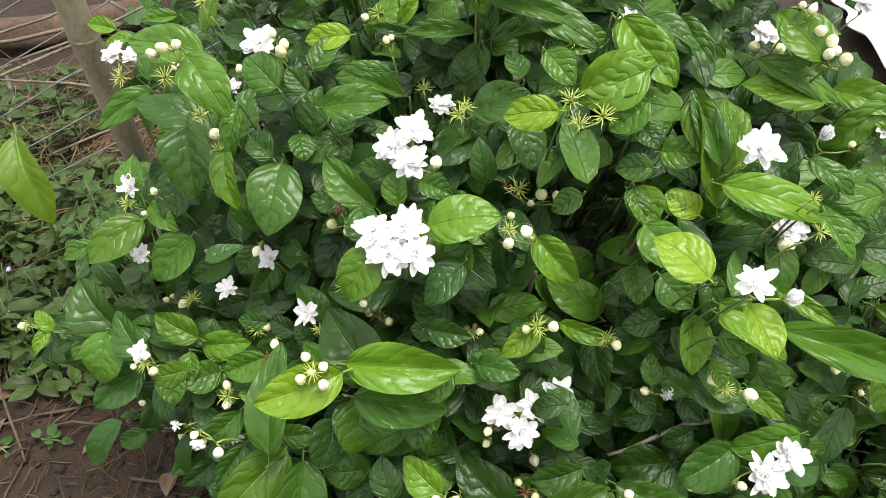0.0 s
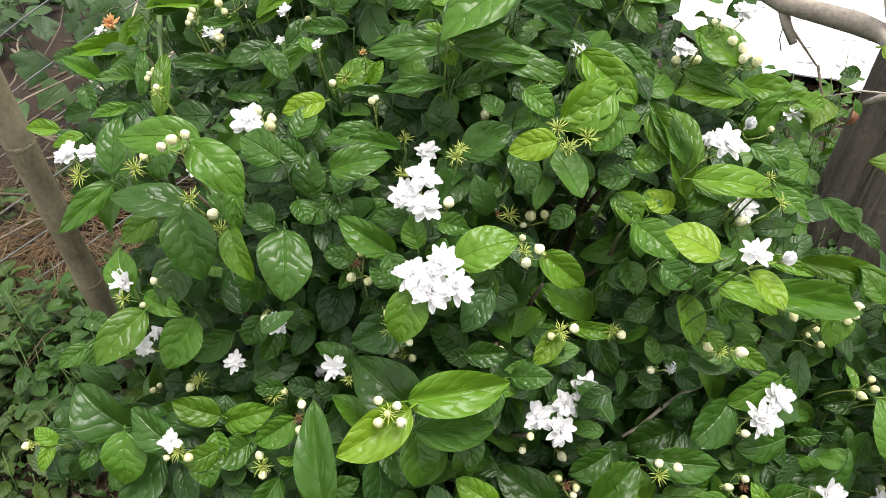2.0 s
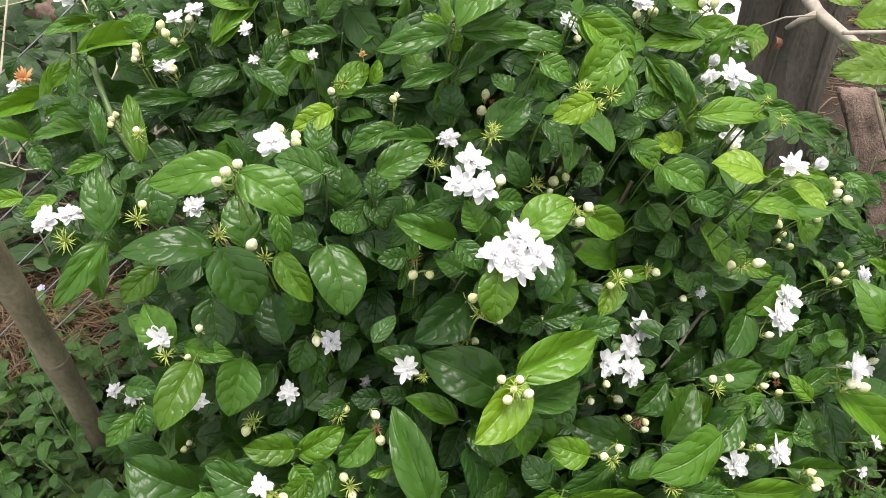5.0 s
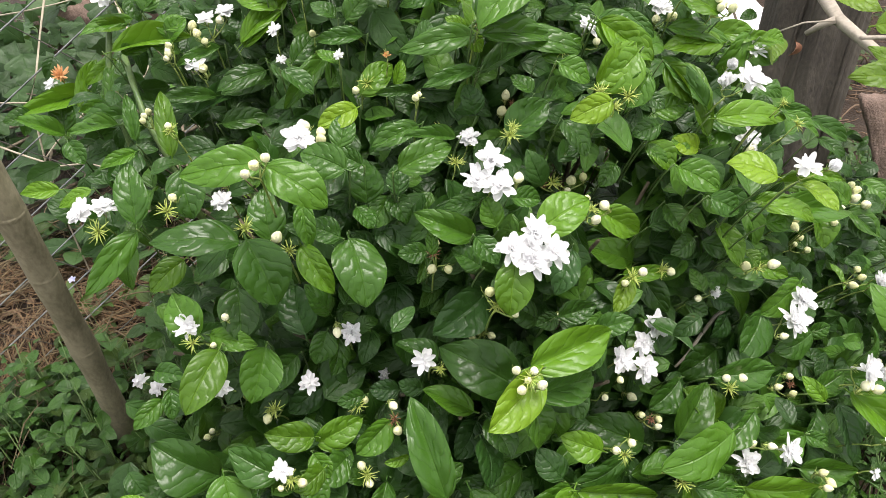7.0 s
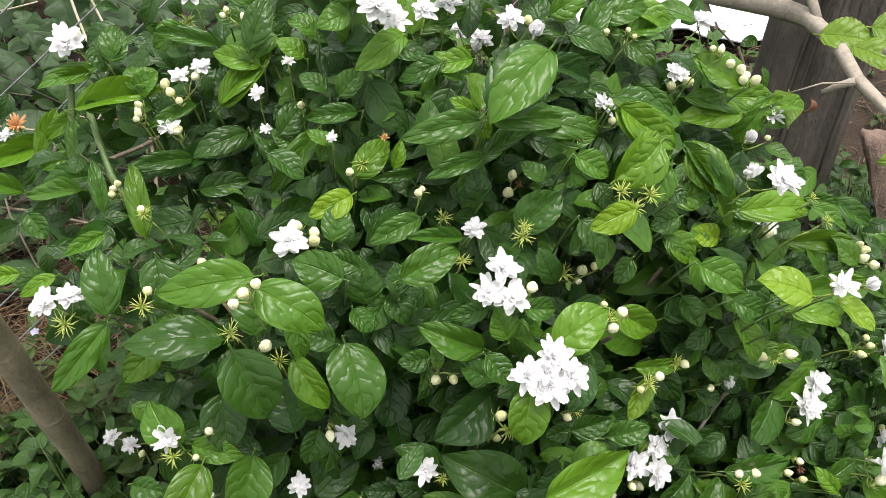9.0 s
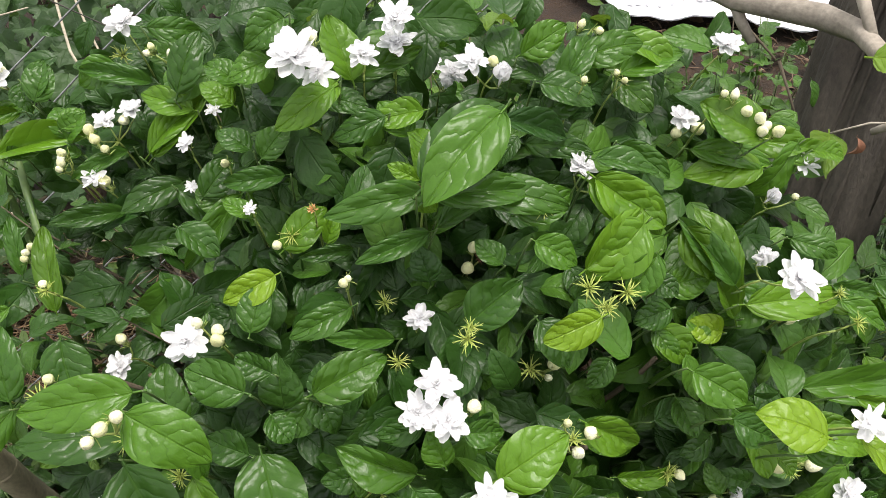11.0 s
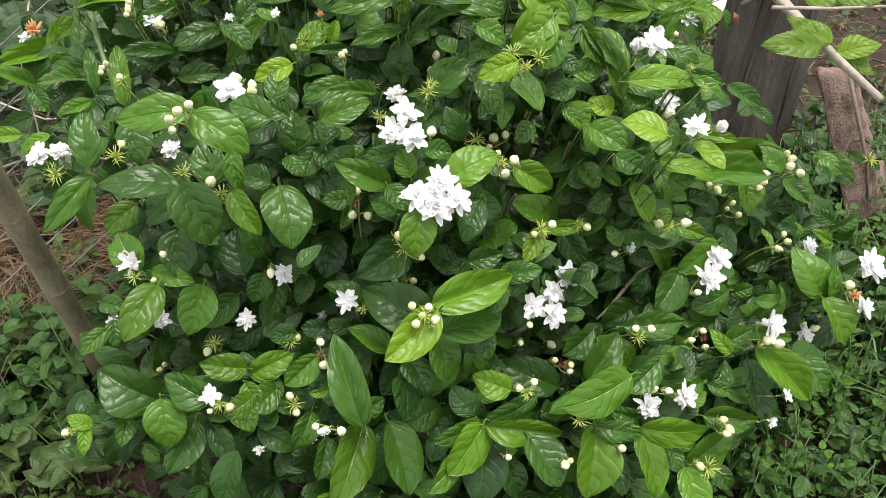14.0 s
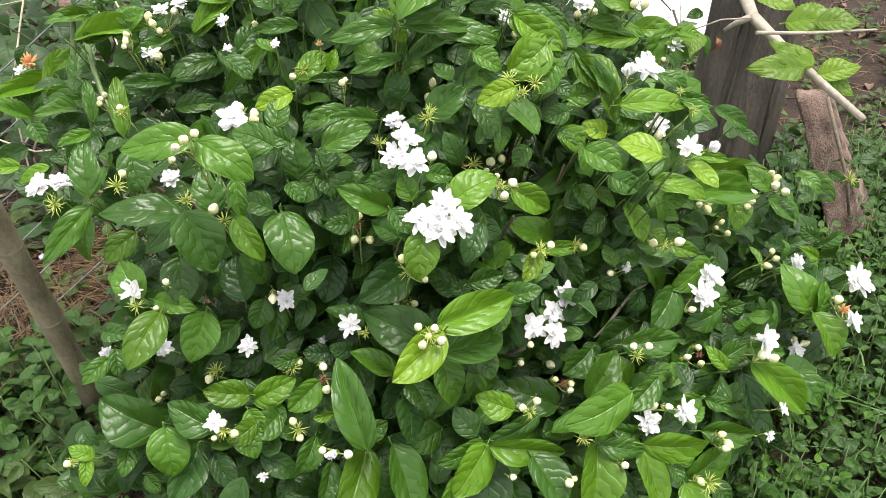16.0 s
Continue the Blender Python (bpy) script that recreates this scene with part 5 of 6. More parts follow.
def build_stems():
    rng = random.Random(5)
    for n in range(26):
        a = 2 * math.pi * n / 26 + rng.uniform(-0.2, 0.2)
        u = Vector((math.cos(a) * 0.8, math.sin(a) * 0.8, rng.uniform(0.4, 1.1))).normalized()
        tip = HEART + u * reach(u) * 0.82
        base = FOOT + Vector((math.cos(a) * 0.05, math.sin(a) * 0.05, -0.02))
        line = bent(base, tip, 0.03, 9, 0.012, rng)
        v, f = tube(line, [0.0065 - 0.0005 * i for i in range(10)], 7, 0.25)
        put("stem", mesh_of("stem", v, f, WOODY_STEM), bush, bush_inv)
    for line in (((-0.30, 0.90, 0.36), (-0.287, 0.989, 0.613), (-0.269, 0.998, 0.658), (-0.254, 1.01, 0.693)), ((-0.24, 0.80, 0.40), (-0.266, 0.904, 0.598), (-0.262, 0.941, 0.622), (-0.258, 0.971, 0.651))):
        v, f = tube(line, (0.0048, 0.0042, 0.004, 0.0034), 7, 0.15)
        put("stem", mesh_of("stem", v, f, GREEN_STEM), bush, bush_inv, "upright green stem")
    v, f = join(twig_pieces)
    put("twig_growth", mesh_of("twig_growth", v, f, GREEN_STEM), bush, bush_inv, "thin green leaf twigs", kind="stuff")


build_stems()


# ---- stake beside the bush ----
def build_stake():
    rng = random.Random(3)
    a, b = Vector((-0.4760, 1.0370, -0.07)), Vector((-0.400, 0.680, 1.17))
    line, radii = [], []
    for i in range(25):
        s = i / 24
        line.append(a.lerp(b, s) + Vector((0.004 * math.sin(s * 7), 0.003 * math.cos(s * 9), 0)))
        radii.append(0.0185 - 0.003 * s + (0.0008 if i in (7, 12, 16) else 0) + 0.0006 * rng.uniform(-1, 1))
    stake = tagged(new("wooden_stake"), "leaning grey-brown round wooden stake with knots in the soil", "stake")
    v, f = tube(line, radii, 18, 0.06)
    put("shaft", mesh_of("shaft", v, f, BARK_STAKE), stake)
    for i in (7, 10, 12, 15, 17, 20):
        d = (line[i + 1] - line[i]).normalized()
        r = radii[i]
        v, f = tube([line[i] + d * k * 0.004 for k in (-1.4, -0.5, 0.5, 1.4)], (r * 0.96, r * 1.012, r * 1.012, r * 0.96), 18, 0.10)
        put("knot_ring", mesh_of("knot_ring", v, f, BARK_STAKE), stake)


build_stake()


# ---- tree trunk, earth block and pale branch ----
def build_trunk():
    rows, sides, verts, faces = 90, 150, [], []
    for i in range(rows + 1):
        z = -0.05 + 1.75 * i / rows
        cx, cy = 0.872 + 0.240 * (z - 0.42), 0.818 + 0.050 * (z - 0.3)
        for k in range(sides):
            a = 2 * math.pi * k / sides
            r = 0.081 + 0.030 * math.exp(-z * 9) + 0.007 * math.sin(3 * a + 1) + 0.005 * math.sin(7 * a + z * 1.5)
            ring = Vector((math.cos(a), math.sin(a), 0))
            r += 0.010 * noise.noise(ring * 3.2 + Vector((0, 0, z * 1.3))) + 0.0045 * noise.noise(ring * 9 + Vector((0, 0, z * 4))) + 0.002 * noise.noise(ring * 22 + Vector((0, 0, z * 16)))
            crack = (1 - abs(math.sin(4.5 * a + 1.9 * noise.noise(Vector((math.cos(a), math.sin(a), z * 1.1 + 3)))))) ** 9
            r -= 0.014 * crack * max(0.0, 0.35 + noise.noise(ring * 2 + Vector((4, 0, z * 3))))
            verts.append((cx + r * math.cos(a), cy + r * math.sin(a), z))
    for i in range(rows):
        for k in range(sides):
            a, b = i * sides + k, i * sides + (k + 1) % sides
            faces.append((a, b, b + sides, a + sides))
    faces.append(tuple(range(rows * sides, (rows + 1) * sides)))
    trunk = tagged(new("tree_trunk"), "thick dark weathered tree trunk with furrowed bark", "tree trunk")
    put("wood", mesh_of("wood", verts, faces, OLD_WOOD), trunk)
    rng = random.Random(19)
    for n in range(6):
        a = math.pi * (0.95 + 1.05 * n / 11) + rng.uniform(-0.12, 0.12)
        low, high = rng.uniform(0.0, 0.3), rng.uniform(0.6, 1.5)
        line = []
        for k in range(15):
            z = low + (high - low) * k / 14
            cx, cy = 0.872 + 0.240 * (z - 0.42), 0.818 + 0.050 * (z - 0.3)
            r = 0.079 + 0.030 * math.exp(-z * 9) + 0.007 * math.sin(3 * a + 1) + 0.005 * math.sin(7 * a + z * 1.5)
            b = a + 0.05 * noise.noise(Vector((n * 3.1, z * 5, 2)))
            line.append((cx + r * math.cos(b), cy + r * math.sin(b), z))
        w = rng.uniform(0.0025, 0.006)
        v, f = tube(line, [w * (0.25 if k in (0, 14) else 1) for k in range(15)], 7, 0.7)
        put("bark_ridge", mesh_of("bark_ridge", v, f, OLD_WOOD), trunk)


build_trunk()


def build_block():
    """A rough slab of earth leaning against the trunk, broader at its foot."""
    top = [Vector(p) for p in ((0.788, 0.659, 0.356), (0.846, 0.630, 0.354), (0.898, 0.674, 0.329), (0.838, 0.699, 0.340))]
    foot = [Vector(p) for p in ((0.874, 0.548, -0.03), (0.938, 0.515, -0.03), (1.080, 0.590, -0.03), (1.010, 0.620, -0.03))]
    bm = bmesh.new()
    low, high = [bm.verts.new(p) for p in foot], [bm.verts.new(p) for p in top]
    bm.faces.new(low[::-1])
    bm.faces.new(high)
    for k in range(4):
        bm.faces.new((low[k], low[(k + 1) % 4], high[(k + 1) % 4], high[k]))
    bmesh.ops.subdivide_edges(bm, edges=bm.edges[:], cuts=17, use_grid_fill=True)
    for _ in range(2):
        bmesh.ops.smooth_vert(bm, verts=bm.verts, factor=0.5, use_axis_x=True, use_axis_y=True, use_axis_z=True)
    bm.normal_update()
    shift = [v.normal * (0.006 * noise.noise(v.co * 24) + 0.004 * noise.noise(v.co * 70) + 0.002 * noise.noise(v.co * 160)) for v in bm.verts]
    for v, d in zip(bm.verts, shift):
        v.co += d
    me = bpy.data.meshes.new("earth_block")
    bm.to_mesh(me)
    bm.free()
    me.polygons.foreach_set("use_smooth", [True] * len(me.polygons))
    me.materials.append(EARTH_BLOCK)
    put("earth_block", me, None, None, "rough red-brown mud slab leaning beside the tree trunk", "block")


build_block()


def build_pale_branch():
    root = tagged(new("pale_branch"), "bare pale grey branch with a few bright green serrated leaves", "branch")
    pts = [(0.45, 1.10, 0.700), (0.53, 0.97, 0.640), (0.588, 0.860, 0.592), (0.634, 0.765, 0.585), (0.624, 0.705, 0.590), (0.578, 0.625, 0.592), (0.518, 0.555, 0.589), (0.487, 0.475, 0.575), (0.46, 0.408, 0.566), (0.428, 0.322, 0.556)]
    v, f = tube(pts, (0.0135, 0.0140, 0.0145, 0.0150, 0.0125, 0.0092, 0.0074, 0.0056, 0.0048, 0.0038), 14, 0.35)
    put("limb", mesh_of("limb", v, f, PALE_BARK), root)
    v, f = tube([(0.66, 0.80, 0.78), (0.648, 0.765, 0.70), (0.636, 0.728, 0.635), (0.606, 0.672, 0.592)], (0.0085, 0.0085, 0.008, 0.006), 10, 0.3)
    put("limb", mesh_of("limb", v, f, PALE_BARK), root)
    twigs = (((0.502, 0.548, 0.592), (0.478, 0.572, 0.590), (0.453, 0.593, 0.578), 0.0012),
             ((0.588, 0.860, 0.588), (0.590, 0.845, 0.565), (0.594, 0.826, 0.542), 0.0080),
             ((0.384, 0.438, 0.632), (0.480, 0.438, 0.606), (0.614, 0.443, 0.574), 0.0022),
             ((0.521, 0.535, 0.629), (0.597, 0.540, 0.613), (0.701, 0.547, 0.599), 0.0042),
             ((0.510, 0.552, 0.590), (0.503, 0.566, 0.581), (0.496, 0.579, 0.569), 0.0052))
    for a, b, c, r in twigs:
        v, f = tube([a, b, c], (r, r * 0.9, r * 0.7), 7, 0.2)
        put("side_twig", mesh_of("side_twig", v, f, PALE_BARK), root)
    shape = leaf_shape(91, 40, 10, True, 0.12, 0.22, 0.012, 0.36, 13)
    me = mesh_of("leaf", *shape[:2], BRANCH_LEAF, shape[2])
    for a, b, w in (((0.440, 0.411, 0.584), (0.369, 0.431, 0.598), 0.038), ((0.455, 0.410, 0.582), (0.430, 0.455, 0.606), 0.030), ((0.46, 0.405, 0.570), (0.502, 0.382, 0.577), 0.030), ((0.47, 0.41, 0.568), (0.492, 0.375, 0.545), 0.03),
                    ((0.525, 0.51, 0.590), (0.56, 0.455, 0.60), 0.045), ((0.57, 0.60, 0.60), (0.585, 0.54, 0.585), 0.045), ((0.56, 0.64, 0.605), (0.60, 0.58, 0.60), 0.05),
                    ((0.60, 0.60, 0.615), (0.64, 0.56, 0.60), 0.05), ((0.53, 0.47, 0.60), (0.56, 0.43, 0.60), 0.035)):
        a, b = Vector(a), Vector(b)
        put("leaf", me, root, frame_of(b - a, VIEW_UP + Vector((-0.2, 0, 0.3)), a, w, (b - a).length, (b - a).length))

    curl = leaf_shape(98, 12, 6, True, 0.5, 0.5, 0.02, 0.4)
    a, b = Vector((0.497, 0.590, 0.556)), Vector((0.488, 0.588, 0.540))
    put("leaf", mesh_of("leaf", *curl[:2], DRY_CALYX, curl[2]), root, frame_of(b - a, VIEW_UP, a, 0.009, (b - a).length, 0.02), "curled dry red-brown leaf")
    for n, (line, r) in enumerate((((((0.604, 0.904, 0.579), (0.619, 0.886, 0.557), (0.635, 0.866, 0.530), (0.640, 0.823, 0.504))), 0.0026),
                                   (((0.628, 0.807, 0.512), (0.619, 0.776, 0.482), (0.610, 0.743, 0.448)), 0.0022),
                                   (((0.619, 0.886, 0.557), (0.606, 0.872, 0.532), (0.606, 0.863, 0.517)), 0.0013),
                                   (((0.582, 0.910, 0.583), (0.605, 0.902, 0.581), (0.627, 0.897, 0.576)), 0.0018))):
        v, f = tube(line, [r * (1 - 0.15 * k) for k in range(len(line))], 6, 0.2)
        put("side_twig", mesh_of("side_twig", v, f, WOODY_STEM), root, label="thin dark twig")
    shade = leaf_shape(99, 14, 6, True)
    me = mesh_of("leaf", *shade[:2], LEAF[2], shade[2])
    for a, b, w in (((0.753, 0.987, 0.562), (0.735, 1.006, 0.600), 0.032), ((0.800, 0.900, 0.445), (0.771, 0.904, 0.442), 0.022), ((0.745, 0.838, 0.430), (0.741, 0.824, 0.400), 0.016)):
        a, b = Vector(a), Vector(b)
        put("leaf", me, root, frame_of(b - a, VIEW_UP, a, w, (b - a).length * 1.2, 0.04), "dark green leaf on a thin twig")

    heart = leaf_shape(97, 22, 8, True, 0.06, 0.12, 0.01, 0.24)
    a, b = Vector((0.453, 0.593, 0.578)), Vector((0.423, 0.565, 0.558))
    put("leaf", mesh_of("leaf", *heart[:2], BRANCH_LEAF, heart[2]), root, frame_of(b - a, VIEW_UP, a, 0.044, (b - a).length * 1.1, 0.04), "heart-shaped bright green climber leaf")


build_pale_branch()


def build_hanging_stick():
    stick = tagged(new("dry_stalk"), "thin dry brown stalk with a spiky calyx beside the block", "stalk")
    pts = ((0.812, 0.616, 0.36), (0.802, 0.54, 0.236), (0.797, 0.517, 0.175))
    v, f = tube(pts, (0.0035, 0.003, 0.0026), 7, 0.2)
    put("stem", mesh_of("stem", v, f, DRY_STICK), stick)
    put("calyx", CALYXES[1], stick, Matrix.Translation((0.800, 0.536, 0.240)) @ pose(0, 0, 0, 40, 0, 0) @ Matrix.Scale(0.034, 4), "spiky yellow-green calyx")


build_hanging_stick()



# ---- white printed sheet on the ground behind the trunk ----
def build_sheet():
    verts, faces, n = [], [], 40
    def at(s, q):
        near = Vector((1.22, 1.88, 0)).lerp(Vector((1.60, 1.37, 0)), s)
        far = Vector((1.45, 3.1, 0)).lerp(Vector((2.5, 2.75, 0)), s)
        p = near.lerp(far, q) + 0.06 * Vector((noise.noise(Vector((s * 6, q * 6, 1))), noise.noise(Vector((s * 6, q * 6, 8))), 0))
        p.z = 0.055 + 0.05 * noise.noise(Vector((p.x * 2.3, p.y * 2.3, 5))) + 0.02 * noise.noise(Vector((p.x * 7, p.y * 7, 2)))
        return p
    for j in range(n + 1):
        for i in range(n + 1):
            verts.append(at(i / n, j / n))
    for j in range(n):
        for i in range(n):
            a = j * (n + 1) + i
            faces.append((a, a + 1, a + n + 2, a + n + 1))
    under = len(verts)
    verts += [v + Vector((0, 0, -0.004)) for v in verts[:under]]
    faces += [tuple(i + under for i in reversed(q)) for q in faces]
    sheet = put("plastic_sheet", mesh_of("plastic_sheet", verts, faces, SACKCLOTH), label="white woven plastic sheet with faded grey print on the ground", category="sheet")
    rng = random.Random(8)
    pieces = []
    for k in range(9):
        q = 0.06 + 0.085 * k
        s = 0.08
        while s < 0.9:
            w = rng.uniform(0.008, 0.03)
            if rng.random() < 0.55:
                p = [at(s, q), at(s + w, q), at(s + w, q + 0.012), at(s, q + 0.012)]
                pieces.append((np.array([tuple(v + Vector((0, 0, 0.005))) for v in p]), [(0, 1, 2, 3)]))
            s += w + rng.uniform(0.004, 0.03)
    v, f = join(pieces)
    put("print", mesh_of("print", v, f, PRINT), sheet, label="faded grey printed bars", kind="stuff")


build_sheet()


# ---- weeds, grass, straw, twigs on the ground ----
def weed_patch(name, label, material, seed, count, area, sizes, height, holes=lambda x, y: False, broad=0.42, teeth=0, slim=(0.5, 0.75)):
    rng = random.Random(seed)
    rows = 7 if sizes[1] < 0.025 else 12
    shapes = [leaf_shape(200 + s, rows, 4, False, 0.1, 0.22, 0.01, broad, teeth) for s in range(4)]
    places, stalks = [], []
    x0, x1, y0, y1 = area
    while len(places) < count:
        x, y = rng.uniform(x0, x1), rng.uniform(y0, y1)
        rim = min(x - x0, x1 - x, y - y0, y1 - y) / min(x1 - x0, y1 - y0)
        if holes(x, y) or rim < 0.07 + 0.22 * noise.noise(Vector((x * 3.7, y * 3.7, seed))):
            continue
        z0 = rise(x, y)
        h = height * rng.uniform(0.3, 1.0)
        top = Vector((x + rng.gauss(0, 0.015), y + rng.gauss(0, 0.015), z0 + h))
        stalks.append(tube([(x, y, z0 - 0.005), ((x + top.x) / 2, (y + top.y) / 2, z0 + h * 0.55), top], (0.0016, 0.0013, 0.0009), 4))
        a0 = rng.uniform(0, 6.3)
        for k in range(rng.randrange(4, 8)):
            a = a0 + k * 2.4
            L = rng.uniform(*sizes)
            d = Vector((math.cos(a), math.sin(a), rng.uniform(-0.25, 0.45))).normalized()
            p = Vector((x, y, z0)).lerp(top, rng.uniform(0.45, 1.0))
            nrm = Vector((rng.gauss(0, 0.5), rng.gauss(-0.15, 0.5), 1))
            places.append((rng.randrange(4), frame_of(d, nrm, p + d * 0.006, L * rng.uniform(*slim), L, L)))
    ob = scatter(name, material, shapes, places, None, label=label, category="weeds", kind="stuff")
    v, f = join(stalks)
    put("weed_stalks", mesh_of("weed_stalks", v, f, GREEN_STEM), None, label="thin green weed stalks on the soil", category="weeds", kind="stuff")


def straw_heap(x, y):
    """Where old straw smothers the weeds behind the stake."""
    return ((x + 0.58) / 0.21) ** 2 + ((y - 1.45) / 0.19) ** 2 < 1.0 + 0.7 * noise.noise(Vector((x * 9, y * 9, 5)))


def bare_soil(x, y):
    return straw_heap(x, y) and random.Random(round(y * 9999)).random() < 0.8 or y < 0.80 + 0.16 * noise.noise(Vector((x * 4, y * 4, 1))) or (y > 1.32 and random.Random(round(x * 999)).random() < 0.45)


weed_patch("weeds", "low dark green weeds with toothed pointed leaves on soil", FILL[3], 31, 3300, (-1.45, -0.05, 0.50, 1.85), (0.014, 0.054), 0.12, bare_soil, 0.36, 6, (0.42, 0.66))
weed_patch("weeds", "low creeping weeds with tiny leaves on soil", FILL[5], 38, 2600, (-1.6, -0.12, 0.25, 1.25), (0.006, 0.018), 0.05, bare_soil)
weed_patch("weeds", "low dark green weeds under the bush edge", FILL[5], 32, 15000, (0.05, 1.42, -0.50, 0.92), (0.007, 0.022), 0.13)
weed_patch("weeds", "dense leafy dark green weeds beside the bush", FILL[5], 39, 3600, (0.15, 1.30, -0.45, 0.70), (0.012, 0.036), 0.12, lambda x, y: False, 0.40, 0, (0.45, 0.7))
weed_patch("weeds", "small bright weed tips beside the bush", FILL[2], 42, 4200, (0.20, 1.30, -0.45, 0.70), (0.006, 0.020), 0.14, lambda x, y: noise.noise(Vector((x * 7, y * 7, 3))) < -0.1)
weed_patch("weeds", "low mixed weeds on brown soil", FILL[3], 33, 1500, (0.95, 2.6, 0.1, 1.6), (0.014, 0.034), 0.05)
weed_patch("weeds", "low yellow-green weeds beside the mud slab", FILL[2], 36, 900, (0.95, 1.6, 0.10, 0.85), (0.010, 0.026), 0.05)
weed_patch("weeds", "leafy green undergrowth behind the bush", FILL[2], 35, 1700, (0.20, 1.40, 0.80, 1.70), (0.025, 0.055), 0.30, lambda x, y: x > 0.98 and y < 1.22 or y > 1.42 - 0.22 * (x - 0.6))
weed_patch("weeds", "fine light green undergrowth behind the bush", FILL[6], 41, 2600, (-0.15, 0.70, 1.22, 2.1), (0.012, 0.032), 0.34)
# thickened and given the darkened green to deepen the shade by the trunk
weed_patch("weeds", "ivy leaves between trunk and slab, coloured dark for the shaded hollow", FILL[1], 40, 900, (0.60, 1.00, 0.50, 0.82), (0.015, 0.036), 0.26, lambda x, y: x > 0.76 and y < 0.60)
weed_patch("weeds", "far low green weeds", FILL[4], 34, 1500, (-2.6, 1.05, 1.5, 4.2), (0.05, 0.11), 0.25, lambda x, y: x < -0.62 and y < 2.75)
weed_patch("weeds", "taller green weeds around the foot of the stake", FILL[5], 37, 420, (-0.64, -0.28, 0.86, 1.16), (0.018, 0.042), 0.20)


def vine_wall():
    """Broad lobed leaves climbing behind the fence."""
    rng = random.Random(44)
    shapes = [leaf_shape(300 + s, 12, 6, False, 0.08, 0.1, 0.01, 0.34, 0, 2.6) for s in range(4)]
    places = []
    for n in range(640):
        x, y = rng.uniform(-0.72, 0.9), rng.uniform(1.75, 2.6)
        z = rng.uniform(0.02, 0.62)
        L = rng.uniform(0.045, 0.10)
        d = Vector((rng.gauss(0, 1), rng.gauss(-0.4, 0.5), rng.gauss(-0.5, 0.5)))
        nrm = Vector((rng.gauss(0, 0.35), -0.8 + rng.gauss(0, 0.3), 0.8))
        places.append((rng.randrange(4), frame_of(d, nrm, (x, y, z), L * rng.uniform(0.8, 1.05), L, L)))
    scatter("climbing_vine", FILL[4], shapes, places, None, label="dark green broad-leaved vine climbing behind the fence", category="vine", kind="stuff")


vine_wall()


def build_grass():
    rng = random.Random(9)
    pieces = []
    for n in range(420):
        x, y = rng.uniform(0.30, 1.20), rng.uniform(-0.25, 0.6)
        a, h = rng.uniform(0, 6.3), 0.06 + 0.24 * rng.random() ** 2
        p = Vector((x, y, rise(x, y) - 0.004))
        d = Vector((math.cos(a), math.sin(a), 0))
        w = Vector((-d.y, d.x, 0)) * rng.uniform(0.0010, 0.0030)
        v = []
        for i in range(5):
            s = i / 4
            q = p + Vector((0, 0, h * (s - 0.72 * s * s))) + d * h * 1.1 * s * s
            v += [q - w * (1 - s * 0.9), q + Vector((0, 0, 0.0006)), q + w * (1 - s * 0.9)]
        f = [(3 * i + k, 3 * i + k + 1, 3 * i + k + 4, 3 * i + k + 3) for i in range(4) for k in range(2)]
        pieces.append((np.array([tuple(q) for q in v]), f))
    v, f = join(pieces)
    put("grass", mesh_of("grass", v, f, GRASS), label="thin arching green grass blades", category="grass", kind="stuff")


build_grass()


def strewn(name, label, category, material, seed, count, area, lengths, radius, lift, skip=lambda x, y: False):
    rng = random.Random(seed)
    pieces = []
    for n in range(count):
        x, y = rng.uniform(area[0], area[1]), rng.uniform(area[2], area[3])
        if skip(x, y):
            continue
        a, L = rng.uniform(0, 6.3), rng.uniform(*lengths)
        p = Vector((x, y, rise(x, y) + rng.uniform(0.0, lift)))
        q = p + Vector((math.cos(a) * L, math.sin(a) * L, rng.uniform(-0.2, 0.35) * min(L, lift * 2)))
        r = radius * rng.uniform(0.6, 1.4)
        pieces.append(tube(bent(p, q, rng.uniform(-0.01, 0.02), 4, L * 0.03, rng), (r, r, r * 0.9, r * 0.8, r * 0.5), 5))
    v, f = join(pieces)
    put(name, mesh_of(name, v, f, material), label=label, category=category, kind="stuff")


strewn("straw", "dry brown straw heaped on the soil", "straw", STRAW, 51, 850, (-1.2, -0.2, 1.10, 1.85), (0.06, 0.26), 0.0011, 0.09)


def build_straw_heap():
    """Fine reddish straw draped over a low mound."""
    rng = random.Random(57)
    pieces = []
    while len(pieces) < 1000:
        x, y = rng.uniform(-0.85, -0.32), rng.uniform(1.2, 1.72)
        if not straw_heap(x, y):
            continue
        out = math.hypot((x + 0.58) / 0.24, (y - 1.46) / 0.23)
        p = Vector((x, y, rise(x, y) + 0.015 + 0.085 * max(0.0, 1 - out * out) * rng.random()))
        a = math.atan2(y - 1.46, x + 0.58) + rng.gauss(0, 0.8)
        L = rng.uniform(0.05, 0.15)
        q = p + Vector((math.cos(a) * L, math.sin(a) * L, -0.35 * L))
        q.z = max(q.z, rise(q.x, q.y) + 0.004)
        r = 0.0009 * rng.uniform(0.6, 1.5)
        pieces.append(tube(bent(p, q, rng.uniform(0.0, 0.02), 4, L * 0.04, rng), (r, r, r * 0.9, r * 0.8, r * 0.5), 4))
    v, f = join(pieces)
    put("straw", mesh_of("straw", v, f, RED_STRAW), label="fine reddish brown straw heaped behind the stake", category="straw", kind="stuff")


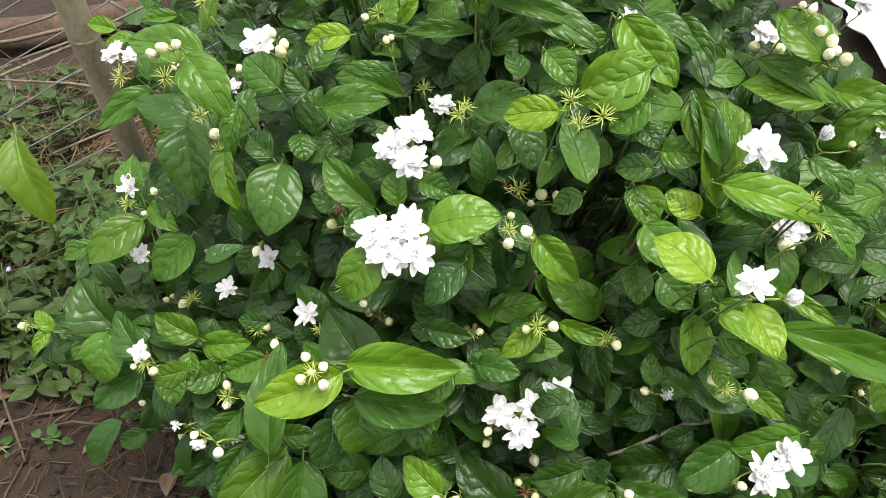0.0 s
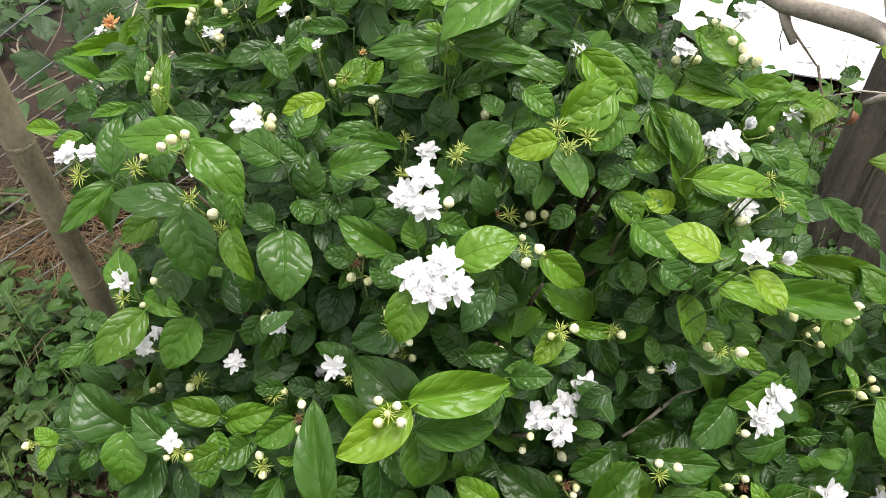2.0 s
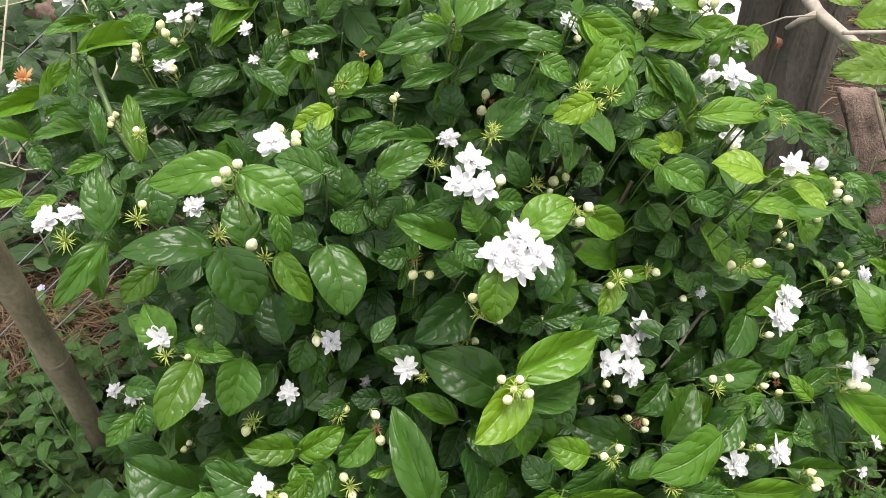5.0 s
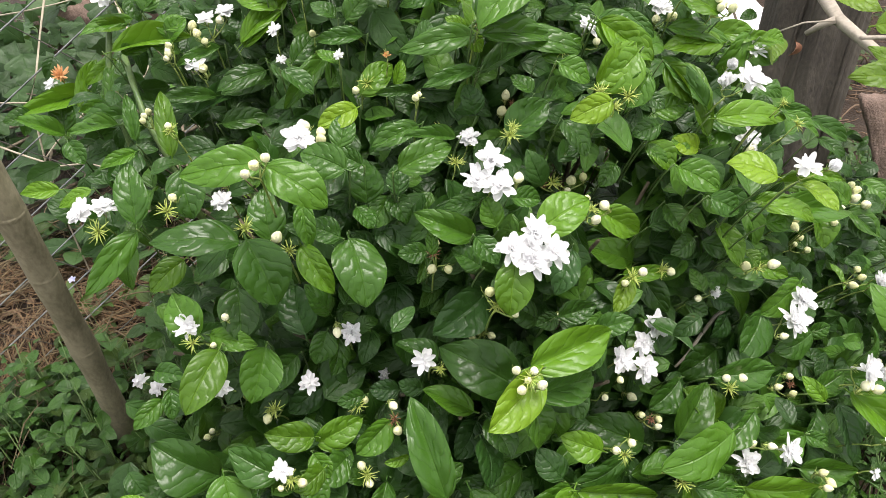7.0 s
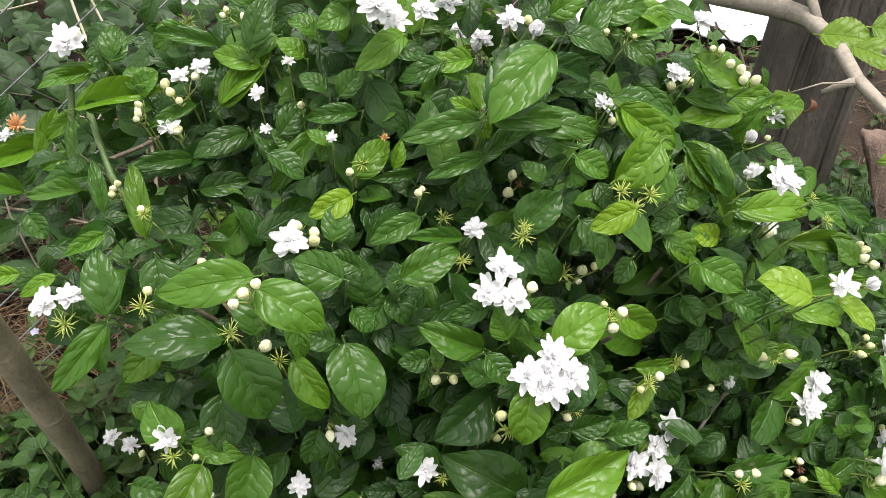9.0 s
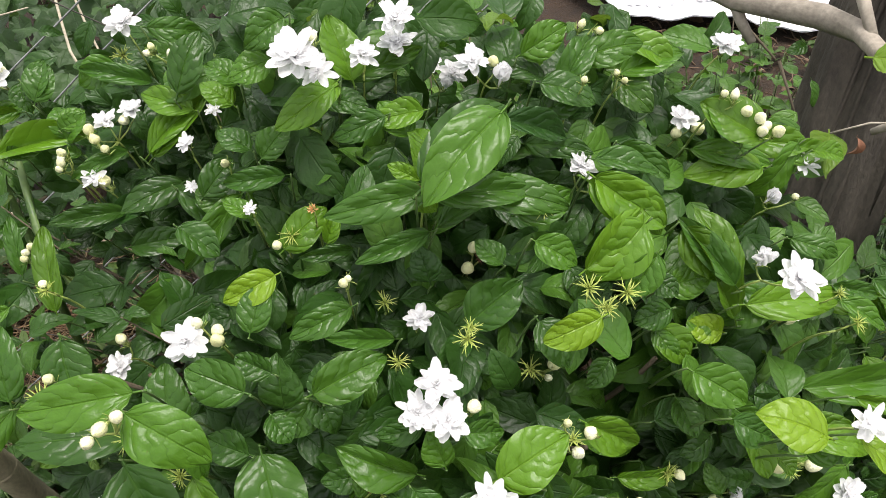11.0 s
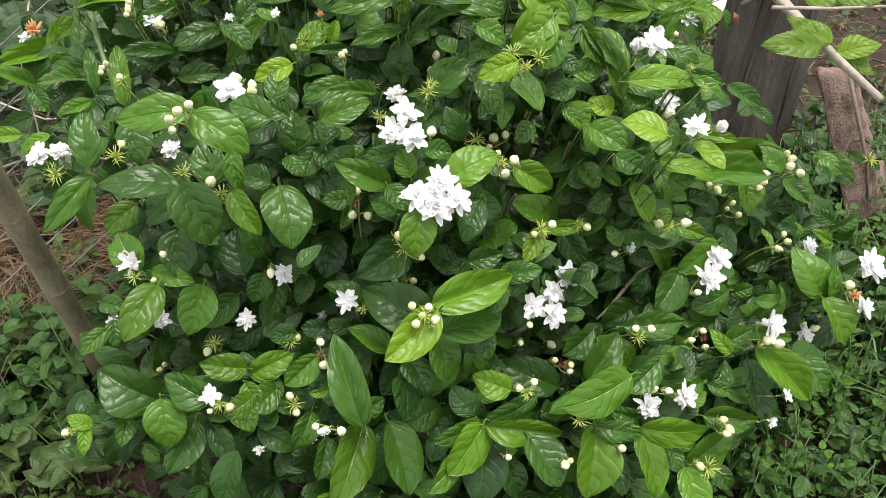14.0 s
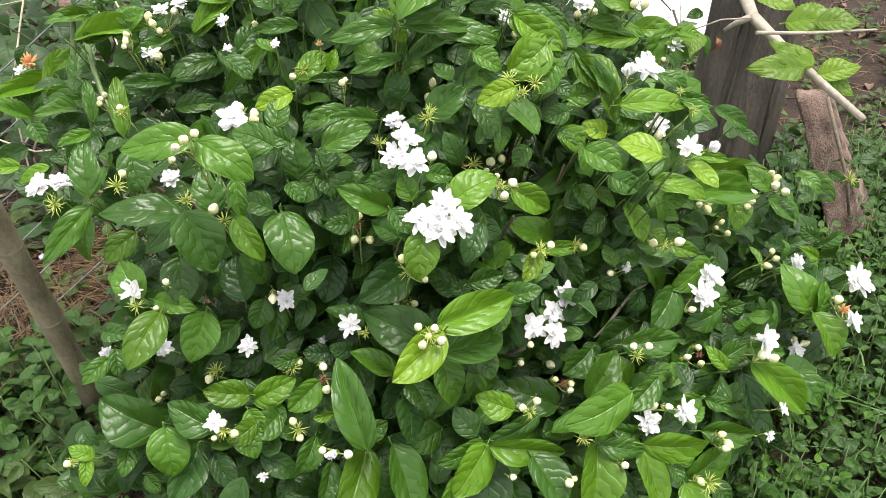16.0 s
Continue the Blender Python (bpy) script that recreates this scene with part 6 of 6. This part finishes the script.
build_straw_heap()
strewn("dry_twigs", "tangle of dry grey-brown twigs", "twigs", DRY_STICK, 52, 85, (-1.9, 0.1, 1.5, 2.4), (0.25, 0.8), 0.0042, 0.22)
strewn("soil_litter", "fine dark dry stalks lying on the bare soil", "litter", SOIL_STALK, 53, 900, (-1.0, 0.05, 0.30, 1.1), (0.012, 0.075), 0.0010, 0.010)
strewn("soil_litter", "a few longer dry twigs on the bare soil", "litter", SOIL_STALK, 55, 60, (-1.0, -0.1, 0.35, 1.0), (0.08, 0.20), 0.0019, 0.012)
weed_patch("weeds", "single seedlings on the bare soil", FILL[5], 43, 130, (-0.95, -0.25, 0.35, 0.85), (0.010, 0.026), 0.03)
strewn("soil_litter", "dry stalks and leaf litter by the trunk", "litter", LITTER, 54, 1500, (0.9, 2.6, 0.1, 1.9), (0.02, 0.12), 0.0018, 0.015)


def build_log():
    v, f = tube(bent((-2.23, 1.59, 0.06), (-0.95, 2.32, 0.05), 0.01, 9, 0.010, random.Random(2)), [0.056 - 0.001 * i for i in range(10)], 18, 0.3)
    put("fallen_log", mesh_of("fallen_log", v, f, LOG_BARK), label="brown fallen log lying among dry twigs", category="log")


build_log()


# ---- wire fence behind the bush ----
def build_fence():
    fence = tagged(new("wire_fence"), "old galvanised wire mesh fence with slack diagonal wires", "fence")
    y = 1.28
    for k in range(10):
        x0 = -1.75 + 0.16 * k
        a, b = Vector((x0, y + 0.02 * math.sin(k), 0.02)), Vector((x0 + 1.45, y + 0.02 * math.cos(k * 2), 0.78))
        v, f = tube(bent(a, b, -0.012, 8, 0.004, random.Random(k)), [0.0013] * 9, 6)
        put("wire", mesh_of("wire", v, f, WIRE), fence)
    for k in range(7):
        x0 = -1.25 + 0.24 * k
        a, b = Vector((x0, y + 0.012, 0.80)), Vector((x0 + 0.75, y + 0.015, 0.02))
        v, f = tube(bent(a, b, -0.008, 8, 0.004, random.Random(60 + k)), [0.0009] * 9, 6)
        put("wire", mesh_of("wire", v, f, RUSTY_WIRE), fence)


build_fence()


# ---- dry creeper stems and a stone behind the fence ----
def build_dry_creeper():
    creeper = tagged(new("dry_creeper"), "pale dry creeper stems looping through the wire fence", "creeper")
    runs = (((-0.289, 1.682, 0.636), (-0.321, 1.620, 0.590), (-0.352, 1.571, 0.543), (-0.381, 1.522, 0.497), (-0.409, 1.480, 0.461), (-0.44, 1.45, 0.30), (-0.45, 1.45, -0.02)),
            ((-0.192, 1.683, 0.606), (-0.200, 1.599, 0.563), (-0.204, 1.525, 0.534), (-0.197, 1.472, 0.504), (-0.201, 1.406, 0.485), (-0.233, 1.395, 0.453), (-0.252, 1.392, 0.437)),
            ((-0.166, 1.673, 0.608), (-0.165, 1.572, 0.548), (-0.159, 1.473, 0.492), (-0.15, 1.40, 0.40), (-0.15, 1.38, -0.02)),
            ((-0.485, 1.561, 0.452), (-0.411, 1.500, 0.450), (-0.343, 1.437, 0.443), (-0.275, 1.403, 0.456)),
            ((-0.445, 1.871, 0.531), (-0.374, 1.818, 0.537), (-0.303, 1.768, 0.547), (-0.250, 1.737, 0.556)),
            ((-0.368, 1.410, 0.411), (-0.312, 1.425, 0.445), (-0.271, 1.414, 0.455), (-0.252, 1.400, 0.448)),
            ((-0.495, 1.513, 0.383), (-0.455, 1.477, 0.361), (-0.412, 1.422, 0.349), (-0.363, 1.399, 0.347), (-0.328, 1.372, 0.333)),
            ((-0.465, 1.461, 0.299), (-0.427, 1.461, 0.356), (-0.371, 1.426, 0.412)))
    for n, run in enumerate(runs):
        r = (0.0022, 0.0026, 0.0022, 0.0017, 0.0017, 0.0020, 0.0020, 0.0017)[n]
        v, f = tube(run, [r * (1 - 0.05 * k) for k in range(len(run))], 7, 0.35)
        put("stem", mesh_of("stem", v, f, CREEPER), creeper)


CREEPER = plain_material("pale_dry_creeper", (0.22, 0.19, 0.13), (0.50, 0.45, 0.33), 25.0, 0.8, 0.4, 0.002)
build_dry_creeper()


def build_stone():
    bm = bmesh.new()
    bmesh.ops.create_icosphere(bm, subdivisions=4, radius=1.0)
    for v in bm.verts:
        k = 1 + 0.28 * noise.noise(v.co * 1.3) + 0.10 * noise.noise(v.co * 4) + 0.03 * noise.noise(v.co * 13)
        v.co = Vector((v.co.x * 0.26, v.co.y * 0.18, v.co.z * 0.20)) * k
    me = bpy.data.meshes.new("stone")
    bm.to_mesh(me)
    bm.free()
    me.polygons.foreach_set("use_smooth", [True] * len(me.polygons))
    me.materials.append(EARTH_BLOCK)
    put("stone", me, None, pose(-0.13, 3.40, 0.10, 0, 6, 25), "grey-brown stone half buried among the vines", "stone")


build_stone()


# ---- small things in the weeds ----
def build_young_plant():
    plant = tagged(new("young_plant"), "young plant with one large yellow-green leaf among the weeds", "plant")
    v, f = tube([(-0.69, 1.03, -0.01), (-0.685, 1.02, 0.16), (-0.670, 0.995, 0.34)], (0.003, 0.0028, 0.002), 6)
    put("stem", mesh_of("stem", v, f, GREEN_STEM), plant)
    shape = leaf_shape(95, 14, 8)
    a, b = Vector((-0.670, 0.995, 0.34)), Vector((-0.628, 0.93, 0.21))
    put("leaf", mesh_of("leaf", *shape[:2], BRANCH_LEAF, shape[2]), plant, frame_of(b - a, VIEW_UP, a, 0.068, (b - a).length, (b - a).length))
    shape = leaf_shape(96, 14, 8)
    a, b = Vector((-0.682, 1.015, 0.24)), Vector((-0.731, 0.98, 0.27))
    put("leaf", mesh_of("leaf", *shape[:2], LEAF[4], shape[2]), plant, frame_of(b - a, VIEW_UP, a, 0.045, (b - a).length, (b - a).length))


build_young_plant()

LILAC = petal_material("lilac_petal", (0.66, 0.66, 0.86), (0.78, 0.78, 0.90), 0.3)
WEED_BLOOM = flower_mesh("weed_flower", 31, [(5, 0.5, 0.36, 12, 0.0, 0.4)], LILAC)
for x, y, z, s in ((-0.77, 0.99, 0.06, 0.016), (-0.74, 0.90, 0.05, 0.018), (-0.72, 0.88, 0.06, 0.014), (-0.44, 1.08, 0.30, 0.016), (-0.85, 1.12, 0.07, 0.015)):
    put("weed_flower", WEED_BLOOM, None, pose(x, y, z + 0.01, 35, 5, 40 * x) @ Matrix.Scale(s, 4), "tiny pale lilac weed flower on a thin stalk", "flower", "lilac weed flowers")
    stalk = tube([(x, y, rise(x, y) - 0.005), (x + 0.003, y, z * 0.5), (x, y, z + 0.006)], (0.0008, 0.0007, 0.0006), 4)
    put("weed_stalks", mesh_of("weed_stalks", *stalk, GREEN_STEM), None, label="thin green weed stalk on the soil", category="weeds", kind="stuff")


def build_clods():
    rng = random.Random(61)
    pieces = []
    bm = bmesh.new()
    bmesh.ops.create_icosphere(bm, subdivisions=1, radius=1.0)
    base_v = np.array([tuple(v.co) for v in bm.verts])
    base_f = [tuple(v.index for v in q.verts) for q in bm.faces]
    bm.free()
    for n in range(1500):
        x, y = rng.uniform(-1.0, 0.1), rng.uniform(0.3, 1.0)
        r = 0.0022 + 0.009 * rng.random() ** 3
        k = np.array([1 + 0.35 * rng.uniform(-1, 1) for _ in base_v])[:, None]
        pieces.append((base_v * k * r * np.array([1, 1, 0.7]) + np.array([x, y, rise(x, y) + r * 0.25]), base_f))
    v, f = join(pieces)
    put("soil_clods", mesh_of("soil_clods", v, f, SOIL), label="small crumbs and clods of brown soil", category="soil", kind="stuff")


build_clods()


def build_fallen_leaves():
    rng = random.Random(62)
    shapes = [leaf_shape(400 + s, 6, 4, False, 0.2, 0.3, 0.02) for s in range(4)]
    places = []
    for n in range(420):
        x, y = (rng.uniform(-1.1, -0.1), rng.uniform(0.3, 1.9)) if n < 220 else (rng.uniform(0.9, 2.7), rng.uniform(0.1, 1.8))
        a, L = rng.uniform(0, 6.3), rng.uniform(0.015, 0.05)
        d = Vector((math.cos(a), math.sin(a), rng.uniform(-0.1, 0.2)))
        places.append((rng.randrange(4), frame_of(d, Vector((rng.gauss(0, 0.3), rng.gauss(0, 0.3), 1)), (x, y, rise(x, y) + 0.006), L * 0.5, L, L)))
    scatter("fallen_leaves", LITTER, shapes, places, None, label="brown fallen leaves on the soil", category="leaf litter", kind="stuff")


build_fallen_leaves()


def build_dry_stick():
    v, f = tube(bent((0.30, 0.452, 0.350), (0.16, 0.43, 0.30), 0.004, 6, 0.003, random.Random(4)), (0.0030, 0.0028, 0.0028, 0.0025, 0.0022, 0.002, 0.0016), 7, 0.2)
    put("dry_stick", mesh_of("dry_stick", v, f, PALE_BARK), bush, bush_inv, "dry pale stick caught in the bush")


build_dry_stick()
